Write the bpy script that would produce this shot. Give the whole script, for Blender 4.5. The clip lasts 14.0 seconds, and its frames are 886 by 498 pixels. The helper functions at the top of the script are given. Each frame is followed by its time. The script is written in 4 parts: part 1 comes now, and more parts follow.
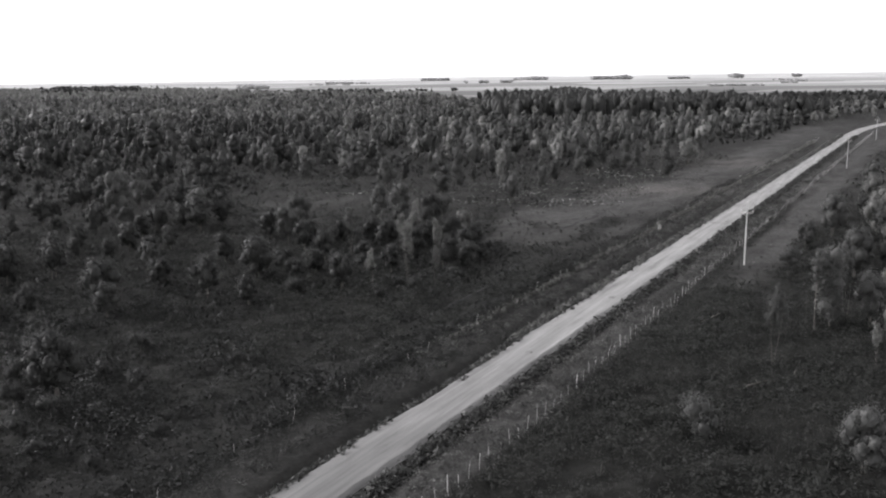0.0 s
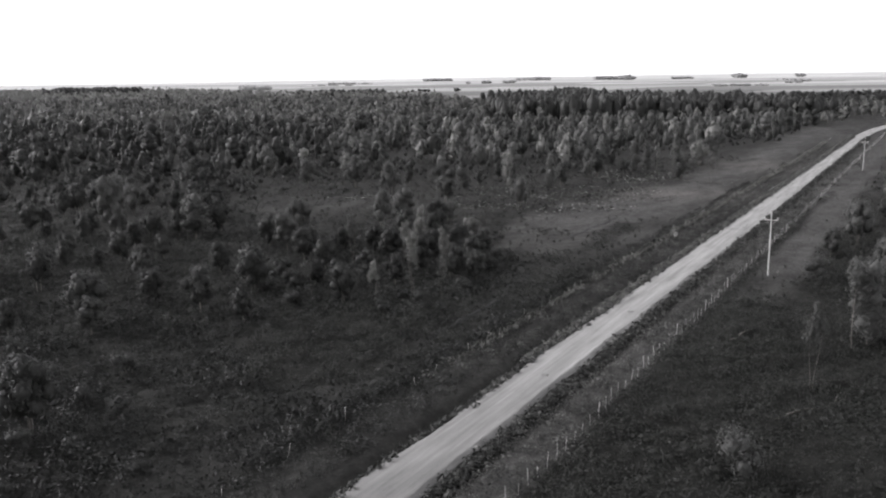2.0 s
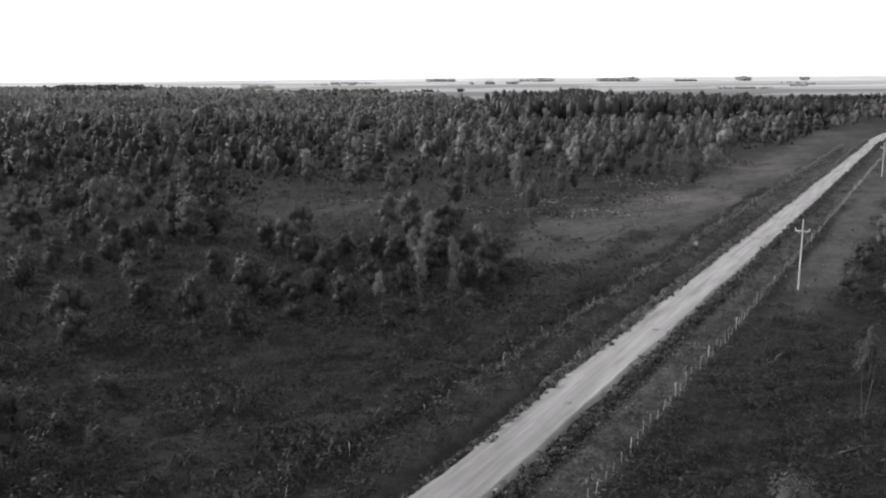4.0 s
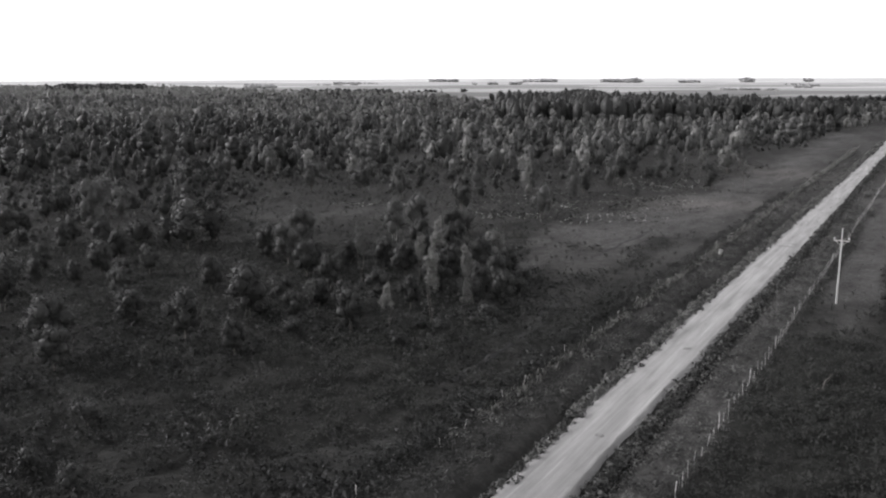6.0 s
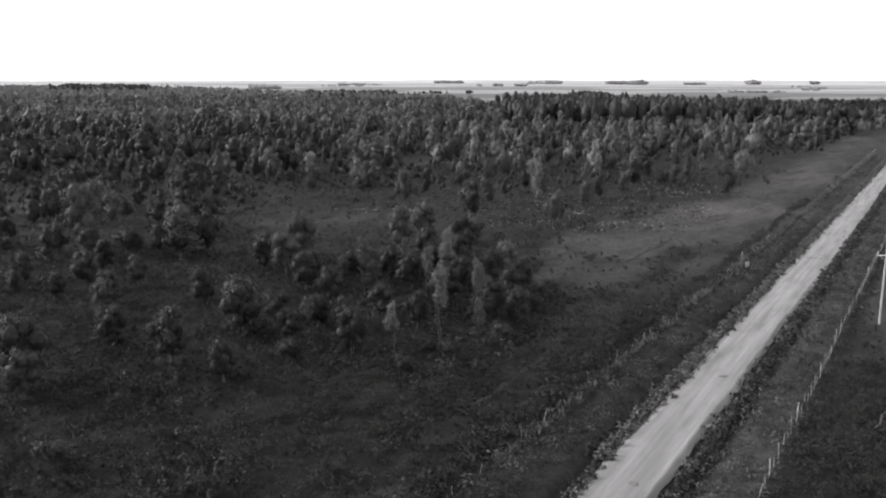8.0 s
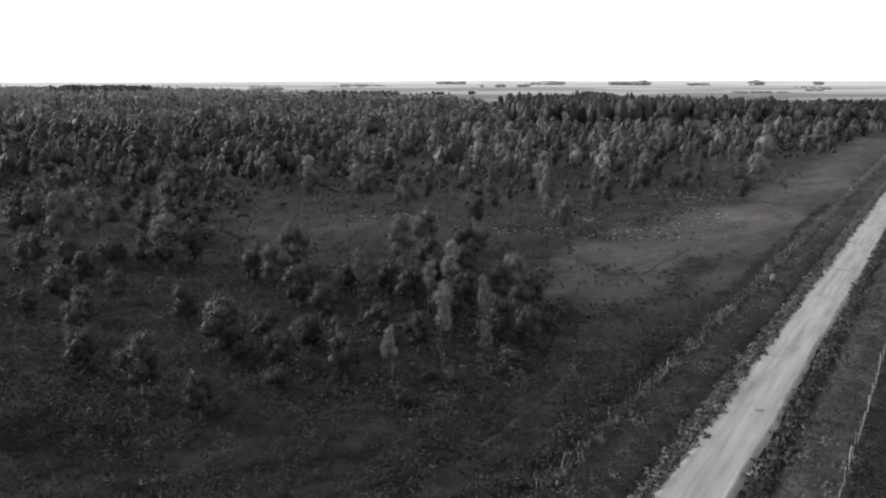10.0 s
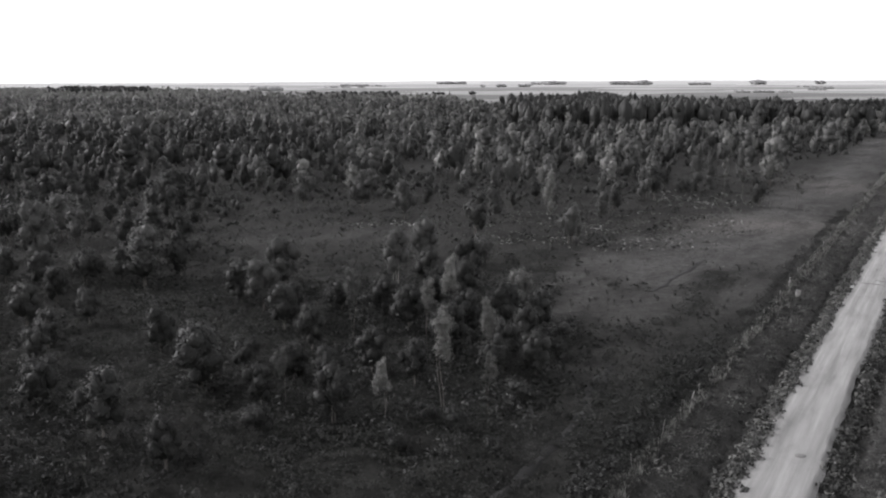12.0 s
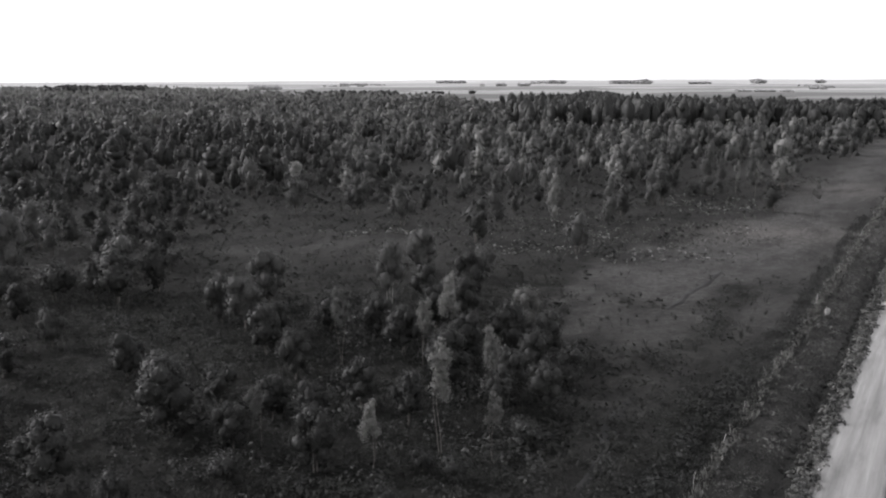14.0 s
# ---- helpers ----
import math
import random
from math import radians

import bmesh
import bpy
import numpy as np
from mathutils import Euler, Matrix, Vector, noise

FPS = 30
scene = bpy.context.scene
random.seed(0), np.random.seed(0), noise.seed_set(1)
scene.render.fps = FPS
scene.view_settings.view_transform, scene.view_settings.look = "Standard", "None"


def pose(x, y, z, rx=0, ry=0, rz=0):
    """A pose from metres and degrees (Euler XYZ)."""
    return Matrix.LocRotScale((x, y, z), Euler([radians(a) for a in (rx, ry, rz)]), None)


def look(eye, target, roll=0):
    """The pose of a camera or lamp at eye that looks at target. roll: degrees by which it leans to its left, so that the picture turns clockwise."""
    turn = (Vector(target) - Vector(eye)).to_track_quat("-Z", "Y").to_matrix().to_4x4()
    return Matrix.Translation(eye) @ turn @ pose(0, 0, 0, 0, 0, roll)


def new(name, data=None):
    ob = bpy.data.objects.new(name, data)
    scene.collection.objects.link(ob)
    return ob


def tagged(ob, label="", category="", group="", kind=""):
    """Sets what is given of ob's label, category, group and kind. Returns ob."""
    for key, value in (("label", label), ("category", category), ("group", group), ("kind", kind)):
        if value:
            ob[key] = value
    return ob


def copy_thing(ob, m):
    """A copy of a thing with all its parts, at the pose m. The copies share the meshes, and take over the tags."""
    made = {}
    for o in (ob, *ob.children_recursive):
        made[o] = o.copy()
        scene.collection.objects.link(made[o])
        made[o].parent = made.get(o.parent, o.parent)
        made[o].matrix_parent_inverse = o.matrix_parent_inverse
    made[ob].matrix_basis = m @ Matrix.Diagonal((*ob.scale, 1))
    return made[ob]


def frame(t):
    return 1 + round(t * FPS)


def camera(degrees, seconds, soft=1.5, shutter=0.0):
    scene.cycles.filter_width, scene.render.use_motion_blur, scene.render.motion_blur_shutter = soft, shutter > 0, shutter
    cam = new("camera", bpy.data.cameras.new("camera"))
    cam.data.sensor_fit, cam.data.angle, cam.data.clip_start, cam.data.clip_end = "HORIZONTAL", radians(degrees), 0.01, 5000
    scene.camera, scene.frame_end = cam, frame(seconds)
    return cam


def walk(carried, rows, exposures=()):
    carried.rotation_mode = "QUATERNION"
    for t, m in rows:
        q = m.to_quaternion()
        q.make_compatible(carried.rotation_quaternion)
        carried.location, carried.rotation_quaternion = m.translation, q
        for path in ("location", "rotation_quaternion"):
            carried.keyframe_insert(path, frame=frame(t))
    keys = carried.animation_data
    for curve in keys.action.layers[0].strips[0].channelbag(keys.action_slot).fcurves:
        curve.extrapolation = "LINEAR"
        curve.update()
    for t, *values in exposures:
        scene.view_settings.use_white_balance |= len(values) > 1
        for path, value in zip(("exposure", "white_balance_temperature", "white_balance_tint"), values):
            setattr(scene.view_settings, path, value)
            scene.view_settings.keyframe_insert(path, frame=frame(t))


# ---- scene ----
cam = camera(53.3, 14.0, soft=2.1)
PATH = [
    (0, (2.162, -0.899, 28.041), (2.215, 1.062, 27.652), -0.6),
    (0.5, (2.052, 0.77, 28.057), (2.104, 2.731, 27.668), -0.6),
    (1, (1.988, 2.481, 28.035), (2.038, 4.442, 27.645), -0.6),
    (1.5, (1.942, 4.243, 28.012), (1.989, 6.204, 27.623), -0.7),
    (2, (1.798, 6.047, 28.016), (1.845, 8.009, 27.628), -0.7),
    (2.5, (1.501, 7.885, 27.974), (1.549, 9.846, 27.586), -0.5),
    (3, (1.257, 9.707, 27.9), (1.304, 11.668, 27.512), -0.4),
    (5.5, (0.133, 19.423, 27.522), (0.174, 21.385, 27.137), -0.0),
    (6, (-0.162, 21.458, 27.332), (-0.122, 23.42, 26.946), 0.0),
    (6.5, (-0.259, 23.492, 27.213), (-0.222, 25.454, 26.828), 0.0),
    (7, (-0.409, 25.6, 27.121), (-0.374, 27.563, 26.737), 0.1),
    (7.5, (-0.515, 27.736, 27.118), (-0.481, 29.699, 26.734), 0.1),
    (8, (-0.639, 29.813, 27.079), (-0.608, 31.776, 26.696), 0.2),
    (10.5, (-0.516, 40.627, 26.949), (-0.492, 42.59, 26.568), 0.1),
    (11, (-0.449, 42.806, 26.991), (-0.426, 44.769, 26.61), 0.1),
    (11.5, (-0.354, 44.987, 27.045), (-0.332, 46.95, 26.664), 0.1),
    (12, (-0.289, 47.186, 27.081), (-0.266, 49.15, 26.7), 0.0),
    (12.5, (-0.148, 49.386, 27.074), (-0.124, 51.349, 26.691), -0.0),
    (13, (-0.109, 51.638, 27.107), (-0.085, 53.601, 26.724), -0.0),
    (13.5, (-0.09, 53.871, 27.116), (-0.066, 55.834, 26.732), -0.0),
    (14, (-0.032, 56.274, 27.123), (-0.008, 58.237, 26.74), -0.0),
]
walk(cam, [(t, look(eye, target, roll)) for t, eye, target, roll in PATH], [(0.0, 1.10, 6400, 14), (14.0, 0.92, 6400, 14)])

# ---- world, sun ----
SUN_EL, SUN_AZ = radians(26.0), radians(292.0)   # azimuth clockwise from +y
world = bpy.data.worlds.new("sky")
scene.world = world
world.use_nodes = True
wn, wl = world.node_tree.nodes, world.node_tree.links
wn.clear()
sky = wn.new("ShaderNodeTexSky")
sky.sky_type = 'NISHITA'
sky.sun_disc = False
sky.sun_elevation, sky.sun_rotation = SUN_EL, SUN_AZ
sky.air_density, sky.dust_density, sky.ozone_density = 1.0, 0.6, 1.0
pale = wn.new("ShaderNodeHueSaturation")
pale.inputs["Saturation"].default_value = 0.02
back = wn.new("ShaderNodeBackground")
back.inputs["Strength"].default_value = 0.16
wout = wn.new("ShaderNodeOutputWorld")
wl.new(sky.outputs[0], pale.inputs["Color"])
wl.new(pale.outputs[0], back.inputs["Color"])
wl.new(back.outputs[0], wout.inputs["Surface"])

lamp = bpy.data.lights.new("sun", 'SUN')
lamp.energy, lamp.angle, lamp.color = 1.65, radians(20.0), (1.0, 0.99, 0.98)
sun = new("sun", lamp)
sun_from = Vector((math.sin(SUN_AZ) * math.cos(SUN_EL), math.cos(SUN_AZ) * math.cos(SUN_EL), math.sin(SUN_EL)))
sun.matrix_world = look(sun_from * 100, (0, 0, 0))


# ---- materials ----
def material(name):
    m = bpy.data.materials.new(name)
    m.use_nodes = True
    n = m.node_tree.nodes
    return m, n, m.node_tree.links, n["Principled BSDF"]


def ramp(n, stops):
    r = n.new("ShaderNodeValToRGB")
    while len(r.color_ramp.elements) < len(stops):
        r.color_ramp.elements.new(0.5)
    for e, (p, c) in zip(r.color_ramp.elements, stops):
        e.position, e.color = p, (*c, 1)
    return r


def noise_tex(n, l, source, scale, detail=4, rough=0.6, stretch=None):
    t = n.new("ShaderNodeTexNoise")
    t.inputs["Scale"].default_value, t.inputs["Detail"].default_value, t.inputs["Roughness"].default_value = scale, detail, rough
    if stretch:
        mp = n.new("ShaderNodeMapping")
        mp.inputs["Scale"].default_value = stretch
        l.new(source, mp.inputs[0])
        source = mp.outputs[0]
    l.new(source, t.inputs["Vector"])
    return t.outputs["Fac"]


def mixed(n, l, fac, a, b, mode='MIX'):
    x = n.new("ShaderNodeMix")
    x.data_type, x.blend_type = 'RGBA', mode
    for sock, v in ((0, fac), (6, a), (7, b)):
        if isinstance(v, (int, float)):
            x.inputs[sock].default_value = v
        elif isinstance(v, tuple):
            x.inputs[sock].default_value = (*v, 1)
        else:
            l.new(v, x.inputs[sock])
    return x.outputs[2]


def leaf_material(name, low, mid, high, translucent=0.12, uneven=1.0):
    """Foliage: each leaf its own tone, each plant a little different."""
    m, n, l, p = material(name)
    geo, info = n.new("ShaderNodeNewGeometry"), n.new("ShaderNodeObjectInfo")
    r = ramp(n, [(0.0, low), (0.55, mid), (1.0, high)])
    l.new(geo.outputs["Random Per Island"], r.inputs[0])
    spread = n.new("ShaderNodeMapRange")
    spread.inputs[3].default_value, spread.inputs[4].default_value = 0.75, 1.25
    l.new(info.outputs["Random"], spread.inputs[0])
    hsv = n.new("ShaderNodeHueSaturation")
    clusters = noise_tex(n, l, geo.outputs["Position"], 1.5, 5, 0.7)
    dapple = ramp(n, [(0.33, (0.78, 0.78, 0.78)), (0.5, (1.0, 1.0, 1.0)), (0.67, (1.25, 1.25, 1.25))])
    l.new(clusters, dapple.inputs[0])
    l.new(mixed(n, l, uneven, r.outputs[0], dapple.outputs[0], 'MULTIPLY'), hsv.inputs["Color"])
    l.new(spread.outputs[0], hsv.inputs["Value"])
    bp = n.new("ShaderNodeBump")
    bp.inputs["Strength"].default_value, bp.inputs["Distance"].default_value = 0.35, 0.3
    l.new(clusters, bp.inputs["Height"])
    l.new(bp.outputs[0], p.inputs["Normal"])
    l.new(hsv.outputs[0], p.inputs["Base Color"])
    p.inputs["Roughness"].default_value = 0.6
    p.inputs["Specular IOR Level"].default_value = 0.25
    tr, mx = n.new("ShaderNodeBsdfTranslucent"), n.new("ShaderNodeMixShader")
    mx.inputs[0].default_value = translucent
    l.new(hsv.outputs[0], tr.inputs[0])
    l.new(p.outputs[0], mx.inputs[1])
    l.new(tr.outputs[0], mx.inputs[2])
    l.new(mx.outputs[0], n["Material Output"].inputs[0])
    return m


def plain(name, low, high, scale=3.0, rough=0.85, bump=0.3, stretch=None, metallic=0.0):
    m, n, l, p = material(name)
    co = n.new("ShaderNodeTexCoord").outputs["Object"]
    a = noise_tex(n, l, co, scale, 6, 0.65, stretch)
    b = noise_tex(n, l, co, scale * 9, 3, 0.6, stretch)
    r = ramp(n, [(0.3, low), (0.7, high)])
    l.new(a, r.inputs[0])
    g = ramp(n, [(0.3, (0.75, 0.75, 0.75)), (0.7, (1.15, 1.15, 1.15))])
    l.new(b, g.inputs[0])
    l.new(mixed(n, l, 1.0, r.outputs[0], g.outputs[0], 'MULTIPLY'), p.inputs["Base Color"])
    p.inputs["Roughness"].default_value, p.inputs["Metallic"].default_value = rough, metallic
    bp = n.new("ShaderNodeBump")
    bp.inputs["Strength"].default_value = bump
    l.new(b, bp.inputs["Height"])
    l.new(bp.outputs[0], p.inputs["Normal"])
    return m


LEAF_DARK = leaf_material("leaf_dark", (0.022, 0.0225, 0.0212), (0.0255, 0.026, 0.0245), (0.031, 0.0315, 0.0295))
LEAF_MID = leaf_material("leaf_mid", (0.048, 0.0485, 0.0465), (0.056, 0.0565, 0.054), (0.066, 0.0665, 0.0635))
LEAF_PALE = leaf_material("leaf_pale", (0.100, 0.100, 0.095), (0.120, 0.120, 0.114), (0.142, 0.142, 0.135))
# leaf colour with distance haze mixed in, for far groves and hedges
LEAF_HAZE = leaf_material("leaf_haze", (0.24, 0.24, 0.238), (0.28, 0.28, 0.277), (0.32, 0.32, 0.317))
SCRUB_DARK = leaf_material("scrub_dark", (0.011, 0.0113, 0.0106), (0.013, 0.0133, 0.0125), (0.016, 0.0163, 0.0153), 0.4, 0.2)
SCRUB_MID = leaf_material("scrub_mid", (0.035, 0.036, 0.033), (0.040, 0.041, 0.038), (0.046, 0.047, 0.043), 0.55, 0.2)
SCRUB_PALE = leaf_material("scrub_pale", (0.072, 0.072, 0.069), (0.088, 0.088, 0.084), (0.104, 0.104, 0.099), 0.55, 0.25)
GRASS_DARK = leaf_material("grass_dark", (0.024, 0.025, 0.023), (0.030, 0.031, 0.029), (0.038, 0.038, 0.036), 0.4, 0.4)
GRASS_MID = leaf_material("grass_mid", (0.045, 0.045, 0.042), (0.060, 0.060, 0.057), (0.080, 0.080, 0.076), 0.4, 0.4)
PLUME = leaf_material("dry_plume", (0.30, 0.30, 0.29), (0.42, 0.42, 0.41), (0.55, 0.55, 0.53))
GRASS_PALE = leaf_material("grass_pale", (0.12, 0.12, 0.112), (0.18, 0.18, 0.17), (0.28, 0.28, 0.265))
BARK = plain("pale_bark", (0.16, 0.155, 0.145), (0.36, 0.35, 0.33), 1.5, 0.85, 0.4, (6, 6, 1))
BARK_DARK = plain("dark_bark", (0.07, 0.065, 0.06), (0.16, 0.15, 0.14), 1.5, 0.9, 0.4, (6, 6, 1))
CONCRETE = plain("pole_concrete", (0.38, 0.38, 0.37), (0.50, 0.50, 0.49), 0.8, 0.8, 0.15, (4, 4, 1))
ARM_WOOD = plain("arm_timber", (0.38, 0.37, 0.35), (0.55, 0.54, 0.52), 2.0, 0.8, 0.2)
PORCELAIN = plain("porcelain", (0.55, 0.55, 0.54), (0.65, 0.65, 0.64), 2.0, 0.25, 0.02)
POST_WOOD = plain("post_wood", (0.32, 0.317, 0.31), (0.58, 0.575, 0.56), 2.5, 0.9, 0.4, (5, 5, 1))
WIRE = plain("wire_steel", (0.07, 0.07, 0.07), (0.12, 0.12, 0.12), 2.0, 0.5, 0.05, None, 0.8)
MUD = plain("wet_mud", (0.10, 0.099, 0.096), (0.18, 0.178, 0.172), 1.2, 0.6, 0.3)
EARTH = plain("dark_earth", (0.007, 0.007, 0.0068), (0.014, 0.0138, 0.0135), 1.5, 0.95, 0.4)


def ground_material():
    m, n, l, p = material("grassland")
    pos = n.new("ShaderNodeNewGeometry").outputs["Position"]
    bare, field = n.new("ShaderNodeAttribute"), n.new("ShaderNodeAttribute")
    bare.attribute_name, field.attribute_name = "bare", "field"
    big = noise_tex(n, l, pos, 0.035, 5, 0.6)
    mid = noise_tex(n, l, pos, 0.35, 5, 0.65)
    fine = noise_tex(n, l, pos, 2.6, 4, 0.7)
    grass = ramp(n, [(0.3, (0.013, 0.0131, 0.012)), (0.5, (0.0172, 0.0172, 0.0159)), (0.72, (0.024, 0.0238, 0.022))])
    l.new(mixed(n, l, 0.55, big, mid), grass.inputs[0])
    turf = ramp(n, [(0.3, (0.043, 0.0425, 0.041)), (0.55, (0.063, 0.062, 0.060)), (0.75, (0.090, 0.0885, 0.085))])
    l.new(mixed(n, l, 0.5, big, mid), turf.inputs[0])
    near = mixed(n, l, bare.outputs["Fac"], grass.outputs[0], turf.outputs[0])
    soil = n.new("ShaderNodeAttribute")
    soil.attribute_name = "soil"
    near = mixed(n, l, soil.outputs["Fac"], near, (0.088, 0.084, 0.080))
    swath = ramp(n, [(0.34, (0.62, 0.62, 0.62)), (0.5, (1.0, 1.0, 1.0)), (0.66, (1.18, 1.18, 1.18))])
    mp = n.new("ShaderNodeMapping")
    mp.inputs["Rotation"].default_value = (0, 0, 0.62)
    l.new(pos, mp.inputs[0])
    l.new(noise_tex(n, l, mp.outputs[0], 0.22, 5, 0.6, (1.0, 0.35, 1)), swath.inputs[0])
    near = mixed(n, l, 1.0, near, swath.outputs[0], 'MULTIPLY')
    grain = ramp(n, [(0.3, (0.62, 0.62, 0.62)), (0.7, (1.3, 1.3, 1.3))])
    l.new(fine, grain.inputs[0])
    near = mixed(n, l, 1.0, near, grain.outputs[0], 'MULTIPLY')
    tufts = ramp(n, [(0.32, (0.65, 0.65, 0.65)), (0.5, (1.0, 1.0, 1.0)), (0.68, (1.4, 1.4, 1.4))])
    l.new(noise_tex(n, l, pos, 0.95, 6, 0.68), tufts.inputs[0])
    near = mixed(n, l, 0.75, near, mixed(n, l, 1.0, near, tufts.outputs[0], 'MULTIPLY'))
    # ploughed and stubble fields of the distance
    mp = n.new("ShaderNodeMapping")
    mp.inputs["Scale"].default_value, mp.inputs["Rotation"].default_value = (0.0022, 0.0042, 0), (0, 0, 0.35)
    l.new(pos, mp.inputs[0])
    vor = n.new("ShaderNodeTexVoronoi")
    vor.distance = 'CHEBYCHEV'
    vor.inputs["Scale"].default_value = 1.0
    l.new(mp.outputs[0], vor.inputs["Vector"])
    bw = n.new("ShaderNodeRGBToBW")
    l.new(vor.outputs["Color"], bw.inputs[0])
    crops = ramp(n, [(0.15, (0.12, 0.12, 0.117)), (0.45, (0.18, 0.18, 0.176)), (0.6, (0.24, 0.24, 0.235)), (0.85, (0.40, 0.40, 0.39))])
    l.new(bw.outputs[0], crops.inputs[0])
    streak = ramp(n, [(0.3, (0.8, 0.8, 0.8)), (0.7, (1.12, 1.12, 1.12))])
    l.new(noise_tex(n, l, pos, 0.006, 6, 0.65, (0.6, 2.0, 1)), streak.inputs[0])
    far = mixed(n, l, 1.0, crops.outputs[0], streak.outputs[0], 'MULTIPLY')
    # distance haze painted over the fields: paler the farther off
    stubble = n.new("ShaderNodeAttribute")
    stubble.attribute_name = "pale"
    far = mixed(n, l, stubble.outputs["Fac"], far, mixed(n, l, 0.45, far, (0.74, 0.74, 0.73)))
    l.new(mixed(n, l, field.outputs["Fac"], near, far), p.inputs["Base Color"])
    p.inputs["Roughness"].default_value = 0.95
    p.inputs["Specular IOR Level"].default_value = 0.1
    bp = n.new("ShaderNodeBump")
    bp.inputs["Strength"].default_value, bp.inputs["Distance"].default_value = 0.7, 0.25
    l.new(fine, bp.inputs["Height"])
    l.new(bp.outputs[0], p.inputs["Normal"])
    return m


def road_material():
    m, n, l, p = material("gravel")
    co = n.new("ShaderNodeTexCoord").outputs["Object"]
    base = ramp(n, [(0.25, (0.20, 0.199, 0.195)), (0.5, (0.265, 0.263, 0.258)), (0.75, (0.34, 0.337, 0.33))])
    l.new(noise_tex(n, l, co, 0.55, 6, 0.6, (1.6, 0.12, 1)), base.inputs[0])
    tracks = ramp(n, [(0.32, (0.86, 0.86, 0.86)), (0.5, (1.0, 1.0, 1.0)), (0.7, (1.16, 1.16, 1.16))])
    l.new(noise_tex(n, l, co, 1.0, 2, 0.45, (1.25, 0.045, 1)), tracks.inputs[0])
    spots = ramp(n, [(0.25, (0.78, 0.78, 0.78)), (0.46, (1.0, 1.0, 1.0)), (0.75, (1.12, 1.12, 1.12))])
    l.new(noise_tex(n, l, co, 0.45, 6, 0.62, (1.0, 0.35, 1)), spots.inputs[0])
    grit = ramp(n, [(0.3, (0.85, 0.85, 0.85)), (0.7, (1.1, 1.1, 1.1))])
    grain = noise_tex(n, l, co, 14, 3, 0.7)
    l.new(grain, grit.inputs[0])
    c = mixed(n, l, 1.0, base.outputs[0], tracks.outputs[0], 'MULTIPLY')
    c = mixed(n, l, 1.0, c, spots.outputs[0], 'MULTIPLY')
    combed = ramp(n, [(0.40, (0.90, 0.90, 0.90)), (0.52, (1.0, 1.0, 1.0)), (0.62, (1.02, 1.02, 1.02)), (0.70, (1.3, 1.3, 1.3))])   # loose gravel thrown up in lines
    l.new(noise_tex(n, l, co, 1.0, 3, 0.5, (2.6, 0.05, 1)), combed.inputs[0])
    c = mixed(n, l, 1.0, c, combed.outputs[0], 'MULTIPLY')
    sep, dulled = n.new("ShaderNodeSeparateXYZ"), n.new("ShaderNodeMapRange")   # the gravel is darker below s 45, full tone from s 95
    l.new(co, sep.inputs[0])
    l.new(sep.outputs["Y"], dulled.inputs[0])
    for k, v in enumerate((45.0, 95.0, 0.60, 1.0)):
        dulled.inputs[k + 1].default_value = v
    c = mixed(n, l, 1.0, c, dulled.outputs[0], 'MULTIPLY')
    l.new(mixed(n, l, 1.0, c, grit.outputs[0], 'MULTIPLY'), p.inputs["Base Color"])
    p.inputs["Roughness"].default_value = 0.95
    p.inputs["Specular IOR Level"].default_value = 0.15
    bp = n.new("ShaderNodeBump")
    bp.inputs["Strength"].default_value, bp.inputs["Distance"].default_value = 0.5, 0.05
    l.new(grain, bp.inputs["Height"])
    l.new(bp.outputs[0], p.inputs["Normal"])
    return m


GROUND, GRAVEL = ground_material(), road_material()

# ---- plan ----
# The road runs straight along ALONG; u runs across it to the right of its middle, s along it.
ALONG, ACROSS, MIDDLE = np.array((0.515, 0.857)), np.array((0.857, -0.515)), -32.75
BEND_S, BEND_R = 430.0, 520.0


def road_us(x, y):
    return x * ACROSS[0] + y * ACROSS[1] - MIDDLE, x * ALONG[0] + y * ALONG[1]


def bend(s):
    """How far the road has swung to the right at s."""
    return np.maximum(s - BEND_S, 0.0) ** 2 / (2 * BEND_R)


def from_us(u, s):
    u = u + bend(s) + MIDDLE
    return u * ACROSS[0] + s * ALONG[0], u * ACROSS[1] + s * ALONG[1]


CLEARING = [(-20, 56), (-9.5, 72), (2, 88), (9, 106), (15, 122), (21, 146), (29, 170), (45, 187), (57, 199), (72, 217), (110, 277), (135, 318), (165, 370), (205, 440)]


def off_line(x, y, line):
    best = np.full(np.shape(x), 1e9)
    for (ax, ay), (bx, by) in zip(line, line[1:]):
        k = np.clip(((x - ax) * (bx - ax) + (y - ay) * (by - ay)) / ((bx - ax) ** 2 + (by - ay) ** 2), 0, 1)
        best = np.minimum(best, np.hypot(x - ax - k * (bx - ax), y - ay - k * (by - ay)))
    return best


def ripple(x, y, size, seed=0.0):
    """Smooth waves of about that size, between -1 and 1."""
    a, b = x / size, y / size
    return (np.sin(1.7 * a + 1.1 * b + seed) + np.sin(-0.9 * a + 2.1 * b + 2.3 * seed + 1) + np.sin(3.1 * a - 1.3 * b + seed * 0.7 + 2) * 0.6
            + np.sin(2.3 * a + 3.3 * b + 4 + seed) * 0.5) / 3.1


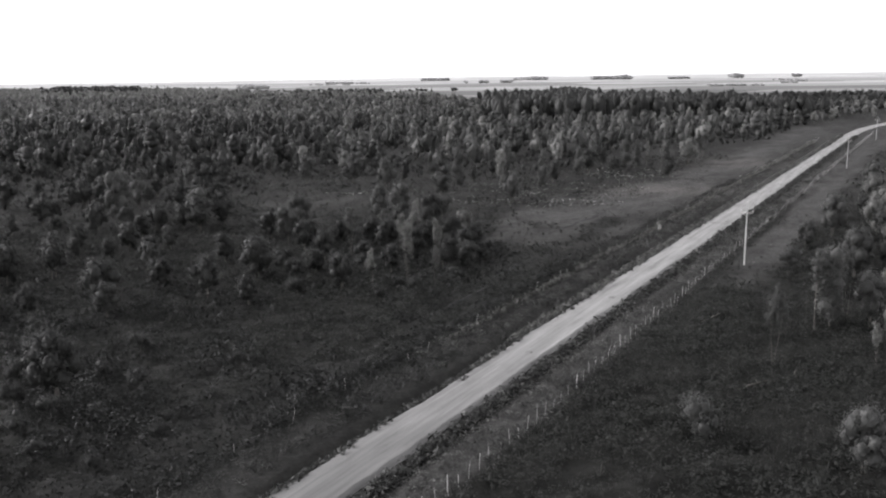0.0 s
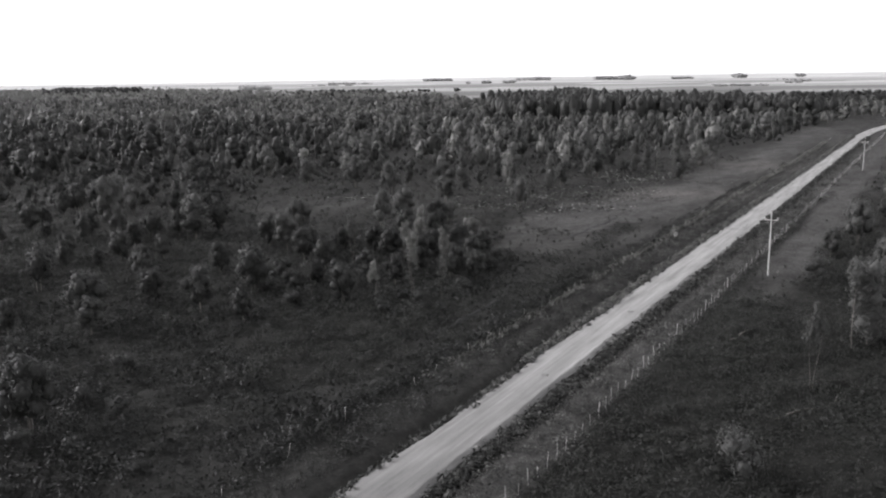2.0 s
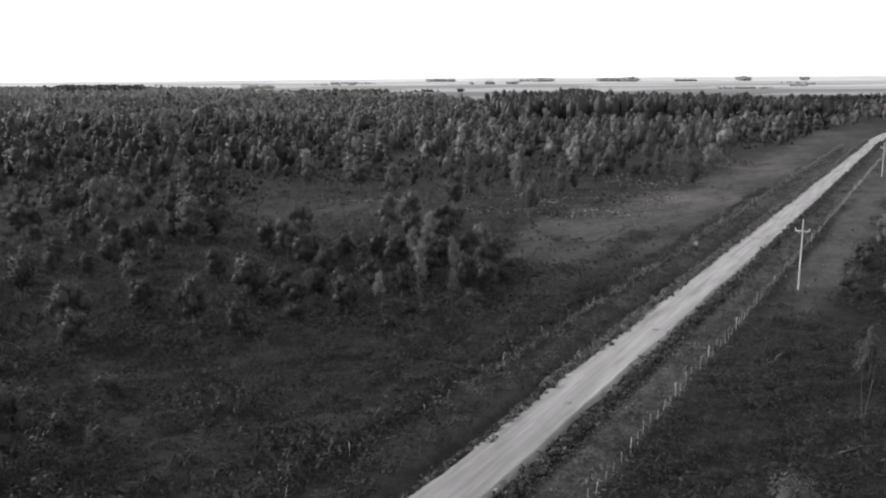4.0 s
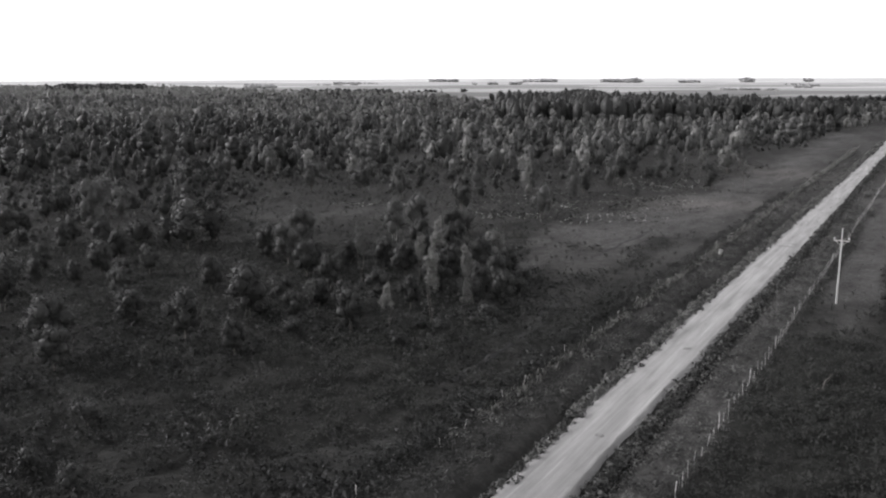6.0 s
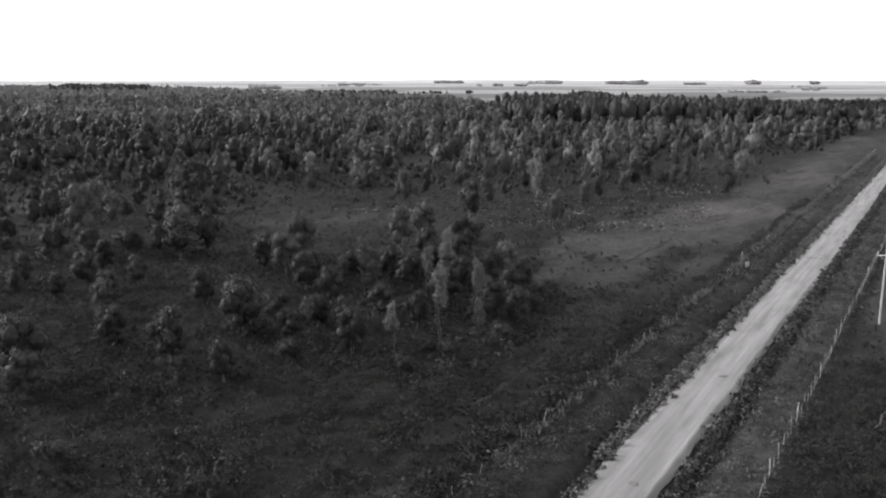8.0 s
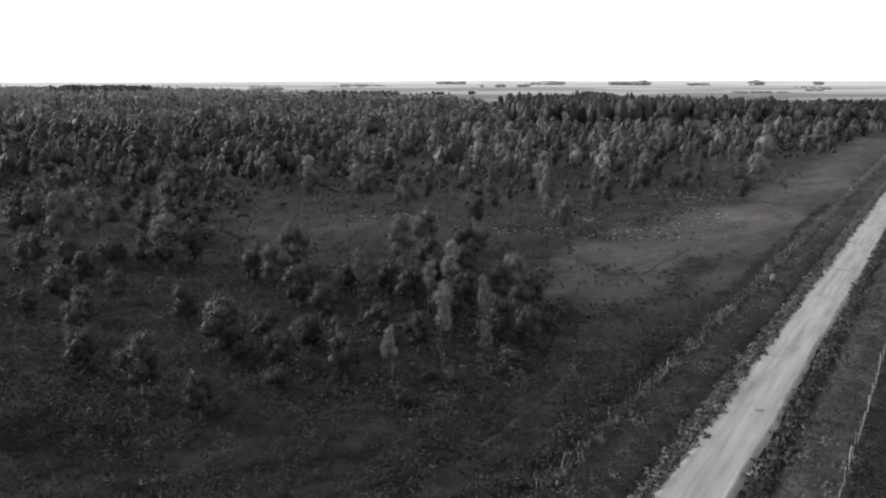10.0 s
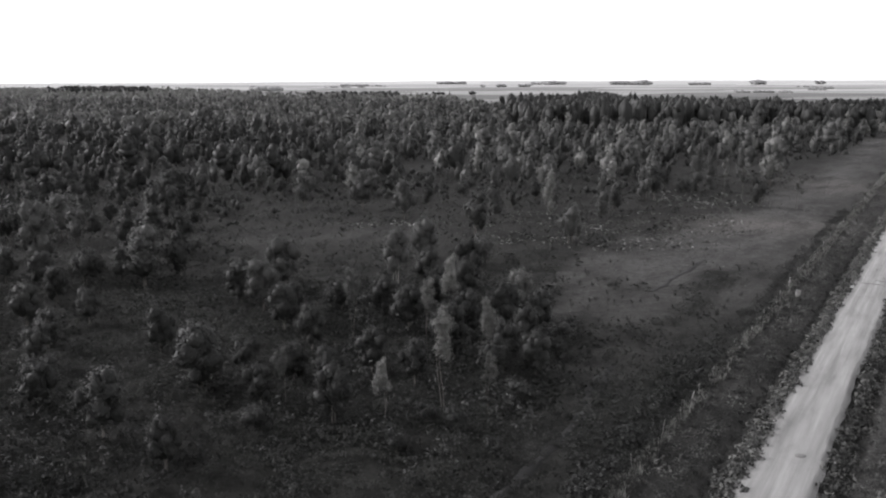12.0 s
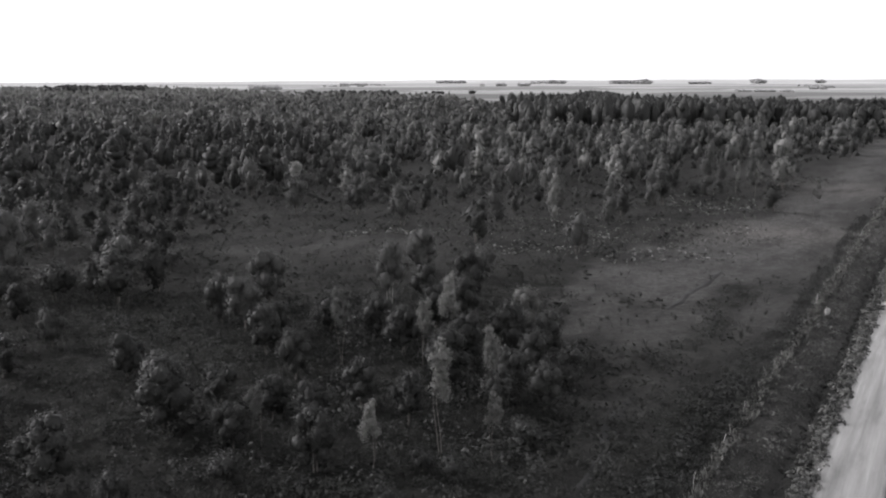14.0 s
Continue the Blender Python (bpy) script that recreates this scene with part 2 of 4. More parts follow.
def bareness(x, y):
    """1 on the short turf of the clearing and along the fence, 0 in the scrub."""
    u, s = road_us(x, y)
    wide = np.interp(y, (60, 90, 110, 150, 200, 300), (3.2, 3.2, 3.8, 9, 13, 12)) + np.interp(y, (100, 150), (1.5, 4)) * ripple(x, y, 6.0, 0.6) + np.interp(y, (100, 150), (1, 2)) * ripple(x, y, 2.3, 1.6)
    # shade worked into the turf tone: less bare, so darker, along two lines
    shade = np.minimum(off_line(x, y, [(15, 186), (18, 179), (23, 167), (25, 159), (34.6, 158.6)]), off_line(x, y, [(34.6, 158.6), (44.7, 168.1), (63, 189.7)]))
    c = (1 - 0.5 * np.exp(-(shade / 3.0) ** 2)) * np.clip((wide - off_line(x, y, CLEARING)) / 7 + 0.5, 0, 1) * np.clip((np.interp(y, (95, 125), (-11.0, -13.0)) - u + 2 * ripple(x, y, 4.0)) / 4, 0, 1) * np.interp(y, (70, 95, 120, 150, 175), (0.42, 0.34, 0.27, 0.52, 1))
    strip = np.clip(1 - np.abs(y - 205 - 0.3 * x + 8 * ripple(x, y, 14)) / 16, 0, 1) * np.clip((8 - x) / 8, 0, 1) * np.clip((x + 40) / 8, 0, 1) * 0.5
    right = 0.9 * np.clip((u - 8.8) / 1.0, 0, 1) * np.clip((17.5 + 2 * ripple(x, y, 7) - u) / 3, 0, 1) * np.clip((s - 104 + 6 * ripple(x, y, 4.0, 0.5)) / 40, 0, 1)
    edge = np.clip((u - 4.0) / 0.6, 0, 1) * np.clip((8.2 - u) / 0.6, 0, 1) * 0.9
    edge = np.maximum(edge, np.interp(s, (75, 105), (0.25, 0.6)) * np.clip((u + 9.6) / 0.8, 0, 1) * np.clip((-4.2 - u) / 0.5, 0, 1))
    edge = np.maximum(edge, 0.55 * np.clip((u + 18) / 2, 0, 1) * np.clip((-9.8 - u) / 0.8, 0, 1) * np.clip((s - 120) / 30, 0, 1))
    # haze put into the ground tone: lightens from y 150 to 210
    dry = 0.22 * np.clip((y - 150) / 60, 0, 1)
    return np.maximum(np.maximum(np.maximum(c, strip), np.maximum(right, edge)), dry)


def woods_back(x):
    """How far ahead the woods reach."""
    return np.interp(x, (-900, -500, -200, 20, 60, 300, 600), (2000, 1900, 1300, 1150, 700, 760, 1000))


def in_field(x, y):
    u, s = road_us(x, y)
    left = np.clip((y - woods_back(x) + 40 * ripple(x, y, 120)) / 60, 0, 1)
    return np.where((u - bend(s)) > 40, np.clip((y - 900) / 100, 0, 1), left)


def height(x, y):
    u, s = road_us(x, y)
    u = u - bend(s)
    rough = 0.18 * ripple(x, y, 3.1) + 0.30 * ripple(x, y, 11.0, 2.0)
    off = np.clip((np.abs(u) - 4.0) / 5.0, 0, 1)
    ditch = np.where(u > 0, -0.40 * np.exp(-((u - 3.7) / 0.7) ** 2), -0.6 * np.exp(-((u + np.interp(s, (70, 95), (3.6, 4.8))) / 0.6) ** 2))
    wild = np.clip(1 - 2.2 * bareness(x, y), 0, 1) * np.clip((np.abs(u) - 9.5) / 2.5, 0, 1) * np.clip((340 - y) / 80, 0, 1)
    rough = rough + wild * (0.26 * ripple(x, y, 1.15, 0.4) + 0.30 * ripple(x, y, 2.1, 1.7)) + 0.07 * np.clip((np.abs(u) - 4.6) / 1, 0, 1) * ripple(x, y, 0.9, 2.9)
    far = np.clip((y - 2500) / 2350, 0, 1) ** 2 * (np.interp(x, (-2500, -800, 0, 2500), (-2, 4, 9, 13)) + 1.5 * ripple(x, y, 420.0)) + np.clip((y - 1400) / 1200, 0, 1) * 2.6 * ripple(x, y, 330.0, 1.7)
    return rough * off * np.clip(1.5 - y / 900, 0.3, 1) + ditch + far


# ---- mesh helpers ----
def mesh_of(name, verts, quads, mats, index=None, smooth=False):
    me = bpy.data.meshes.new(name)
    verts, quads = np.asarray(verts, np.float32), np.asarray(quads, np.int32)
    me.vertices.add(len(verts))
    me.vertices.foreach_set("co", verts.ravel())
    me.loops.add(quads.size)
    me.loops.foreach_set("vertex_index", quads.ravel())
    me.polygons.add(len(quads))
    me.polygons.foreach_set("loop_start", np.arange(0, quads.size, 4, dtype=np.int32))
    if index is not None:   # an index of 10 or more: that material less 10, shaded smooth
        index = np.asarray(index, np.int32)
        me.polygons.foreach_set("material_index", index % 10)
        me.polygons.foreach_set("use_smooth", index >= 10)
    if smooth:
        me.polygons.foreach_set("use_smooth", np.ones(len(quads), bool))
    for m in mats:
        me.materials.append(m)
    me.update(calc_edges=True)
    return me


def join(pieces):
    """Several (verts, quads, material index) as one."""
    vs, qs, ms, k = [], [], [], 0
    for v, q, m in pieces:
        vs.append(v), qs.append(np.asarray(q) + k), ms.append(np.full(len(q), m) if np.isscalar(m) else m)
        k += len(v)
    return np.concatenate(vs), np.concatenate(qs), np.concatenate(ms)


def tube(points, radii, sides=6):
    """A tapered tube along points, closed at its end."""
    points = np.asarray(points, float)
    ang = np.linspace(0, 2 * np.pi, sides, endpoint=False)
    vs = []
    for i, (c, r) in enumerate(zip(points, radii)):
        d = points[min(i + 1, len(points) - 1)] - points[max(i - 1, 0)]
        d = d / np.linalg.norm(d)
        e = np.cross(d, (0.31, 0.95, 0.1))
        e /= np.linalg.norm(e)
        f = np.cross(d, e)
        vs.append(c + r * (np.outer(np.cos(ang), e) + np.outer(np.sin(ang), f)))
    qs = [[i * sides + k, i * sides + (k + 1) % sides, (i + 1) * sides + (k + 1) % sides, (i + 1) * sides + k]
          for i in range(len(points) - 1) for k in range(sides)]
    top = (len(points) - 1) * sides
    for k in range(1, sides - 2, 2):
        qs.append([top, top + k, top + k + 1, top + k + 2])
    return np.concatenate(vs), np.array(qs)


def box(x0, x1, y0, y1, z0, z1):
    v = np.array([(x, y, z) for z in (z0, z1) for y in (y0, y1) for x in (x0, x1)], float)
    return v, np.array([(0, 2, 3, 1), (4, 5, 7, 6), (0, 1, 5, 4), (2, 6, 7, 3), (0, 4, 6, 2), (1, 3, 7, 5)])


def unit(v):
    return v / np.maximum(np.linalg.norm(v, axis=-1, keepdims=True), 1e-9)


def leaves(rng, at, facing, size, narrow=0.6, wild=0.38):
    """One diamond-shaped leaf spray at each place, turned roughly to its facing."""
    n = len(at)
    nrm = unit(facing + wild * rng.normal(size=(n, 3)))
    a = unit(np.cross(nrm, rng.normal(size=(n, 3))))
    b = np.cross(nrm, a)
    ln = (size * rng.uniform(0.6, 1.3, n))[:, None]
    fold = nrm * ln * 0.12
    v = np.stack([at - a * ln * 0.5, at - b * ln * narrow * 0.5 - fold, at + a * ln * 0.5, at + b * ln * narrow * 0.5 - fold], 1)
    return v.reshape(-1, 3), np.arange(4 * n).reshape(-1, 4)


def lobes_of(kind, rng, n):
    """The n overlapping heads of foliage of a crown 1 high: (centre, radii)."""
    out = []
    if kind == "slender":
        for k in range(n):
            t = 0.17 + 0.68 * (k + rng.uniform(-0.25, 0.25)) / max(n - 1, 1)
            env = 0.195 * max(1 - ((t - 0.45) / 0.55) ** 2, 0.10) ** 0.6
            a, off, w = rng.uniform(0, 6.28), rng.uniform(0.1, 0.42) * env, env * rng.uniform(0.72, 1.0)
            out.append(((off * math.cos(a), off * math.sin(a), t), (w, w * rng.uniform(0.85, 1.1), min(0.12 + 0.5 / n, 0.27) * rng.uniform(0.8, 1.15))))
    elif kind == "slim":
        for k in range(n):
            t = 0.55 + 0.39 * (k + rng.uniform(-0.3, 0.3)) / max(n - 1, 1)
            env = 0.118 * max(1 - ((t - 0.73) / 0.29) ** 2, 0.10) ** 0.6 * rng.uniform(0.6, 1.25)
            a, off, w = 2.4 * k + rng.uniform(-0.6, 0.6), rng.uniform(0.25, 0.75) * env, env * rng.uniform(0.42, 0.7)
            out.append(((off * math.cos(a), off * math.sin(a), t), (w, w, rng.uniform(0.06, 0.10))))
    elif kind == "broad":   # a domed crown of heaped heads
        lean = rng.uniform(0, 6.28)
        out.append(((0.03 * math.cos(lean), 0.03 * math.sin(lean), 0.44), (0.22, 0.22, 0.36)))
        for k in range(n - 1):
            a, e = 2.4 * k + rng.uniform(-0.5, 0.5), math.radians(-62 + 142 * (k + rng.uniform(0, 0.9)) / (n - 1))
            r, w = rng.uniform(0.15, 0.23), rng.uniform(0.10, 0.16)
            out.append(((r * math.cos(a) * math.cos(e), r * math.sin(a) * math.cos(e), 0.50 + 1.35 * r * math.sin(e)), (w, w * rng.uniform(0.85, 1.15), w * rng.uniform(1.0, 1.45))))
    elif kind == "ovoid":   # pointed crown of a young tree in the woods, clear of the ground
        out.append(((0, 0, 0.48), (0.19, 0.19, 0.38)))
        for k in range(n - 1):
            t = 0.34 + 0.54 * (k + rng.uniform(0.1, 0.7)) / (n - 1)
            a, r, w = 2.4 * k + rng.uniform(-0.5, 0.5), 0.24 * (1.02 - t), 0.17 * (1.3 - t) * rng.uniform(0.85, 1.1)
            out.append(((r * math.cos(a), r * math.sin(a), t), (w, w, w * rng.uniform(1.5, 2.0))))
    elif kind == "high":
        for k in range(n):
            a, r = 2.4 * k, 0.12 * math.sqrt((k + 0.5) / n)
            w = rng.uniform(0.075, 0.115)
            out.append(((r * math.cos(a), r * math.sin(a), 0.90 - 0.36 * k / n + rng.uniform(-0.03, 0.03)), (w, w, w * 1.25)))
    else:
        for k in range(n):
            a, r = 2.4 * k + rng.uniform(-0.4, 0.4), 0.28 * math.sqrt((k + 0.3) / n)
            w = rng.uniform(0.2, 0.29)
            out.append(((r * math.cos(a), r * math.sin(a), rng.uniform(0.28, 0.68) * (1 - 0.5 * r)), (w, w, w * 1.1)))
    return out


def crown_of(rng, lobes, count, size, segs, rings, body=0.72, deep=0.7, wild=0.26):
    """Foliage heads: each an uneven inner body with leaf sprays standing out of it."""
    pieces = []
    weight = np.array([r[0] * r[2] for _, r in lobes])
    share = np.maximum((count * weight / weight.sum()).astype(int), 2)
    for (c, r), n in zip(lobes, share):
        ph = rng.uniform(0, 6.28, 8)

        def form(d):
            x, y, z = d[:, 0], d[:, 1], d[:, 2]
            n1 = np.sin(4 * x + ph[0]) * np.sin(4 * y + ph[1]) + np.sin(5 * z + ph[2]) * np.sin(3 * x + ph[3])
            n2 = np.sin(9 * x + ph[4]) * np.sin(8 * y + ph[5]) + np.sin(10 * z + ph[6]) * np.sin(7 * y + ph[7])
            return d * np.array(r) * (1 + 0.15 * n1 + 0.11 * n2)[:, None]
        d = unit(rng.normal(size=(n, 3)) + (0, 0, 0.2))
        pieces.append((*leaves(rng, np.array(c) + form(d) * rng.uniform(deep, 1.15, (n, 1)), unit(d + (0, 0, 0.2)), size, 0.7, wild), 0))
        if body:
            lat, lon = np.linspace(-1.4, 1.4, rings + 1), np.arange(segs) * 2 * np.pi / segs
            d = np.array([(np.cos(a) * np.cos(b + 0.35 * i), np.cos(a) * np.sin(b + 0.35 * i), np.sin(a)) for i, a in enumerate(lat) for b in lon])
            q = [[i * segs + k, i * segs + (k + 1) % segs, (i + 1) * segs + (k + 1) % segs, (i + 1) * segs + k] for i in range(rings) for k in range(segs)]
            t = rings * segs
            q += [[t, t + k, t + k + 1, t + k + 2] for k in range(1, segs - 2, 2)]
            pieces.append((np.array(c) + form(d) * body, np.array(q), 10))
    return join(pieces)


def part(name, me, parent, label=""):
    ob = new(name, me)
    ob.parent = parent
    if label:
        ob["label"] = label
    return ob


# ---- ground and road ----
def graded(lo, a, b, hi, step, grow=1.09):
    mid = list(np.arange(a, b + step / 2, step))
    up, d = [], step
    while (up[-1] if up else b) < hi:
        d *= grow
        up.append((up[-1] if up else b) + d)
    down, d = [], step
    while (down[-1] if down else a) > lo:
        d *= grow
        down.append((down[-1] if down else a) - d)
    return np.array(down[::-1] + mid + up)


def build_ground():
    xs, ys = graded(-3600, -52, 76, 3600, 0.8, 1.075), graded(-900, 46, 168, 4850, 0.8, 1.075)
    X, Y = np.meshgrid(xs, ys)
    Z = height(X, Y)
    u, s = road_us(X, Y)
    u = u - bend(s)
    sink = np.clip((4.1 - np.abs(u)) / 1.0, 0, 1)
    Z = Z * (1 - sink) - 0.32 * sink
    nx, ny = len(xs), len(ys)
    i = np.arange(nx * ny).reshape(ny, nx)
    q = np.stack([i[:-1, :-1], i[:-1, 1:], i[1:, 1:], i[1:, :-1]], -1).reshape(-1, 4)
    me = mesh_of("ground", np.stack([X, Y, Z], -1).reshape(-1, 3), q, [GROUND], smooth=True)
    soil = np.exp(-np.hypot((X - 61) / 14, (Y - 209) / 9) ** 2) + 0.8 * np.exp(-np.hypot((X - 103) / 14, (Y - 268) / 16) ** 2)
    # pale: share of haze mixed into the field colour, growing with y
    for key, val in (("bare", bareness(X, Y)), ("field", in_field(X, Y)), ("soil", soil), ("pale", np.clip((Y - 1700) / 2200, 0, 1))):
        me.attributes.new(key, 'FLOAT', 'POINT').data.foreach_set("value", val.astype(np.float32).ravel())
    return tagged(new("ground", me), "dark rough grassland with stubble fields beyond the woods, paled by painted haze", "ground", kind="structure")


def build_road():
    s = np.concatenate([np.arange(-60, 260, 0.8), np.arange(260, 900, 4)])
    across = np.array([-1.35, -1.0, -0.86, -0.5, 0, 0.5, 0.86, 1.0, 1.35])
    left = -2.5 + 0.20 * np.sin(s * 0.31) * np.sin(s * 0.13) + 0.05 * np.sin(s * 1.7 + 1)
    right = np.interp(s, (60, 130, 170), (1.6, 1.65, 2.1)) + 0.12 * np.sin(s * 0.27 + 2) * np.sin(s * 0.11) + 0.05 * np.sin(s * 1.5 + 3)
    rows = []
    for a in across:
        u = np.where(a < 0, -a * left, a * right) + bend(s)
        z = 0.10 - 0.10 * a * a - (0.45 if abs(a) > 1.2 else 0) - 0.03 * (np.abs(np.abs(a) - 0.5) < 0.1) + 0.015 * np.sin(s * 1.3 + a * 5)
        rows.append(np.stack([u, s, z], -1))
    v = np.stack(rows, 1)
    n, k = v.shape[:2]
    i = np.arange(n * k).reshape(n, k)
    q = np.stack([i[:-1, :-1], i[:-1, 1:], i[1:, 1:], i[1:, :-1]], -1).reshape(-1, 4)
    ob = new("road", mesh_of("road", v.reshape(-1, 3), q, [GRAVEL], smooth=True))
    x, y = from_us(0.0, 0.0)
    ob.matrix_world = pose(x, y, 0, 0, 0, -math.degrees(math.atan2(ALONG[0], ALONG[1])))
    return tagged(ob, "pale gravel country road with worn wheel tracks", "road", kind="structure")


build_ground()
road = build_road()


def patch(name, u, s, ru, rs, label, mat, lift=0.125, seed=1):
    """A thin uneven patch lying on the road."""
    rng = np.random.default_rng(seed)
    n = 16
    ang = np.linspace(0, 2 * np.pi, n, endpoint=False)
    rad = 1 + 0.25 * np.sin(2 * ang + seed) + rng.uniform(-0.2, 0.2, n)
    vs, qs = [], []
    for r, z in ((1.0, lift - 0.05), (0.85, lift), (0.35, lift - 0.004)):
        for a, w in zip(ang, rad):
            uu = u + ru * r * w * np.cos(a)
            vs.append((uu, s + rs * r * w * np.sin(a), z - 0.10 * (uu / 2.35) ** 2))
    for ring in (0, 1):
        qs += [[ring * n + k, ring * n + (k + 1) % n, (ring + 1) * n + (k + 1) % n, (ring + 1) * n + k] for k in range(n)]
    qs += [[2 * n, 2 * n + 1, 2 * n + 2, 2 * n + 3]]
    qs += [[2 * n, 2 * n + k, 2 * n + k + 1, 2 * n + k + 2] for k in range(3, n - 2, 2)]
    ob = new(name, mesh_of(name, vs, qs, [mat], smooth=True))
    ob.matrix_world = road.matrix_world.copy()
    return tagged(ob, label, "puddle", kind="structure")


for k, (x, y, ru, rs) in enumerate([(26.4, 107.1, 0.32, 0.5), (13.2, 85.3, 0.3, 0.45), (58.0, 161.4, 1.6, 0.2), (60.2, 162.9, 0.8, 0.25), (32.1, 121.6, 0.4, 0.25)]):
    u, s = road_us(x, y)
    patch("mud_patch", u, s, ru, rs, "dark damp patch in the gravel road", MUD, seed=k + 1)

def footpath(points, seed):
    """A narrow trodden line, a little sunk at its middle, laid on the turf."""
    rng = np.random.default_rng(seed)
    pts = []
    for (ax, ay), (bx, by) in zip(points, points[1:]):
        n = max(int(math.hypot(bx - ax, by - ay) / 0.8), 1)
        pts += [(ax + (bx - ax) * k / n, ay + (by - ay) * k / n) for k in range(n)]
    vs = []
    for k, (x, y) in enumerate(pts):
        x, y, w = x + 0.3 * math.sin(k * 0.35), y + 0.3 * math.cos(k * 0.23), 0.4 + 0.1 * math.sin(k * 0.9 + seed) + rng.uniform(-0.04, 0.04)
        for a, z in ((-1, -0.02), (-0.5, 0.10), (0.5, 0.10), (1, -0.02)):
            vs.append((x + a * w, y - a * w * 0.5, float(height(x + a * w, y - a * w * 0.5)) + z))
    i = np.arange(len(vs)).reshape(-1, 4)
    q = np.stack([i[:-1, :-1], i[:-1, 1:], i[1:, 1:], i[1:, :-1]], -1).reshape(-1, 4)
    return tagged(new("footpath", mesh_of("footpath", vs, q, [EARTH], smooth=True)), "narrow dark trodden path through the turf", "path", kind="structure")


footpath([(2.3, 98.5), (4.6, 102.4), (7.7, 106.9), (11.9, 115.6), (14.2, 122.1), (17.1, 129.7)], 1)
footpath([(27.5, 156.9), (34.4, 168.2), (42, 179.4)], 2)

# ---- trees ----
def trunk_of(rng, h, r, lean, mat, limbs=5, start=0.35, spread=0.22, stems=1):
    pieces = []
    for st in range(stems):
        a0 = rng.uniform(0, 6.28)
        off = 0.02 * h * (stems > 1)
        tilt = lean + (0.06 if stems > 1 else 0)
        pts = [(off * np.cos(a0) + tilt * h * t * np.cos(a0) + 0.02 * h * np.sin(5 * t + a0), off * np.sin(a0) + tilt * h * t * np.sin(a0) + 0.02 * h * np.cos(4 * t + a0), h * t - 0.15 * (t == 0))
               for t in (0, 0.2, 0.45, 0.7, 0.92)]
        pieces.append((*tube(pts, [r * 1.25, r, r * 0.75, r * 0.45, r * 0.15], 6), 0))
        for b in range(limbs):
            t = start + (0.85 - start) * b / max(limbs, 1)
            base = np.array([np.interp(t, (0, 0.2, 0.45, 0.7, 0.92), [p[i] for p in pts]) for i in range(3)])
            a = rng.uniform(0, 6.28)
            ln = spread * h * rng.uniform(0.7, 1.2)
            tip = base + (ln * np.cos(a), ln * np.sin(a), ln * rng.uniform(0.5, 1.1))
            mid = (base + tip) / 2 + (0, 0, -0.05 * ln)
            rr = r * (1 - t) * 0.5
            pieces.append((*tube([base, mid, tip], [rr, rr * 0.6, rr * 0.2], 4), 0))
    return join(pieces)


S, B, T, L, N, O = "slender", "broad", "high", "bush", "slim", "ovoid"
KINDS = {   # crown leaf, bark, leaf count, leaf size, trunk radius, trunk height, stems
    "slender": (2800, 0.026, 0.009, 0.9, 1),
    "slim": (2200, 0.021, 0.0032, 0.92, 2),
    "broad": (2200, 0.034, 0.013, 0.75, 2),
    "high": (2300, 0.023, 0.0038, 0.72, 4),
    "bush": (1500, 0.047, 0.012, 0.6, 3),
}
HEADS = {"slim": 13, "slender": 10, "broad": 13, "high": 11, "bush": 8}
NAMES = {"slim": "sapling", "slender": "slender_tree", "broad": "round_tree", "high": "tall_stemmed_tree", "bush": "tall_shrub"}
WORDS = {"slim": "slim sapling with feathery crown on bare stem", "slender": "slender young tree with a narrow ragged crown", "broad": "round-crowned dense tree standing in the scrub",
         "high": "several bare pale stems under a high crown", "bush": "tall leafy shrub among rough grass"}
TONES = {"dark": (LEAF_DARK, "dark foliage"), "mid": (LEAF_MID, "grey-green foliage"), "pale": (LEAF_PALE, "pale foliage")}
CATS = {"slim": "tree", "slender": "tree", "broad": "tree", "high": "tree", "bush": "shrub"}


def tree_proto(kind, tone, seed, fine):
    """A tree 1 metre high, away below the ground until it is copied."""
    count, size, r, th, stems = KINDS[kind]
    count, size = (count, size) if fine else (int(count * 0.26), size * 1.8)
    rng = np.random.default_rng(seed)
    ob = new(NAMES[kind], None)
    v, q, m = trunk_of(rng, th, r, 0.02, None, limbs=3 if kind in ("high", "slim") else 6 if fine else 2, start=0.6 if kind in ("high", "slim") else 0.35, spread=0.06 if kind == "slim" else 0.22, stems=stems)
    part("trunk", mesh_of("trunk", v, q, [BARK if kind == "high" else BARK_DARK], smooth=True), ob)
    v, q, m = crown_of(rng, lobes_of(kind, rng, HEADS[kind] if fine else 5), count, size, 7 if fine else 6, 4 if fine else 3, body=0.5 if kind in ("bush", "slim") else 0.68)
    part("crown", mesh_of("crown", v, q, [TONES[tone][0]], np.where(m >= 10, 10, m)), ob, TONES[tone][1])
    return tagged(ob, WORDS[kind] + ", " + TONES[tone][1], CATS[kind], "scattered trees")


protos, planted = {}, []


def plant(kind, tone, variant, x, y, h, fat=1.0, turn=0.0, fine=True):
    key = (kind, tone, variant, fine)
    m = Matrix.LocRotScale((x, y, float(height(x, y)) - 0.05), Euler((0, 0, turn)), (h * fat, h * fat, h))
    if key in protos:
        k = protos[key].scale
        ob = copy_thing(protos[key], m @ Matrix.Diagonal((1 / k[0], 1 / k[1], 1 / k[2], 1)))
    else:
        ob = protos[key] = tree_proto(kind, tone, sum(map(ord, kind + tone)) * 7 + variant, fine)
        ob.matrix_basis = m
    planted.append((x, y))
    return ob


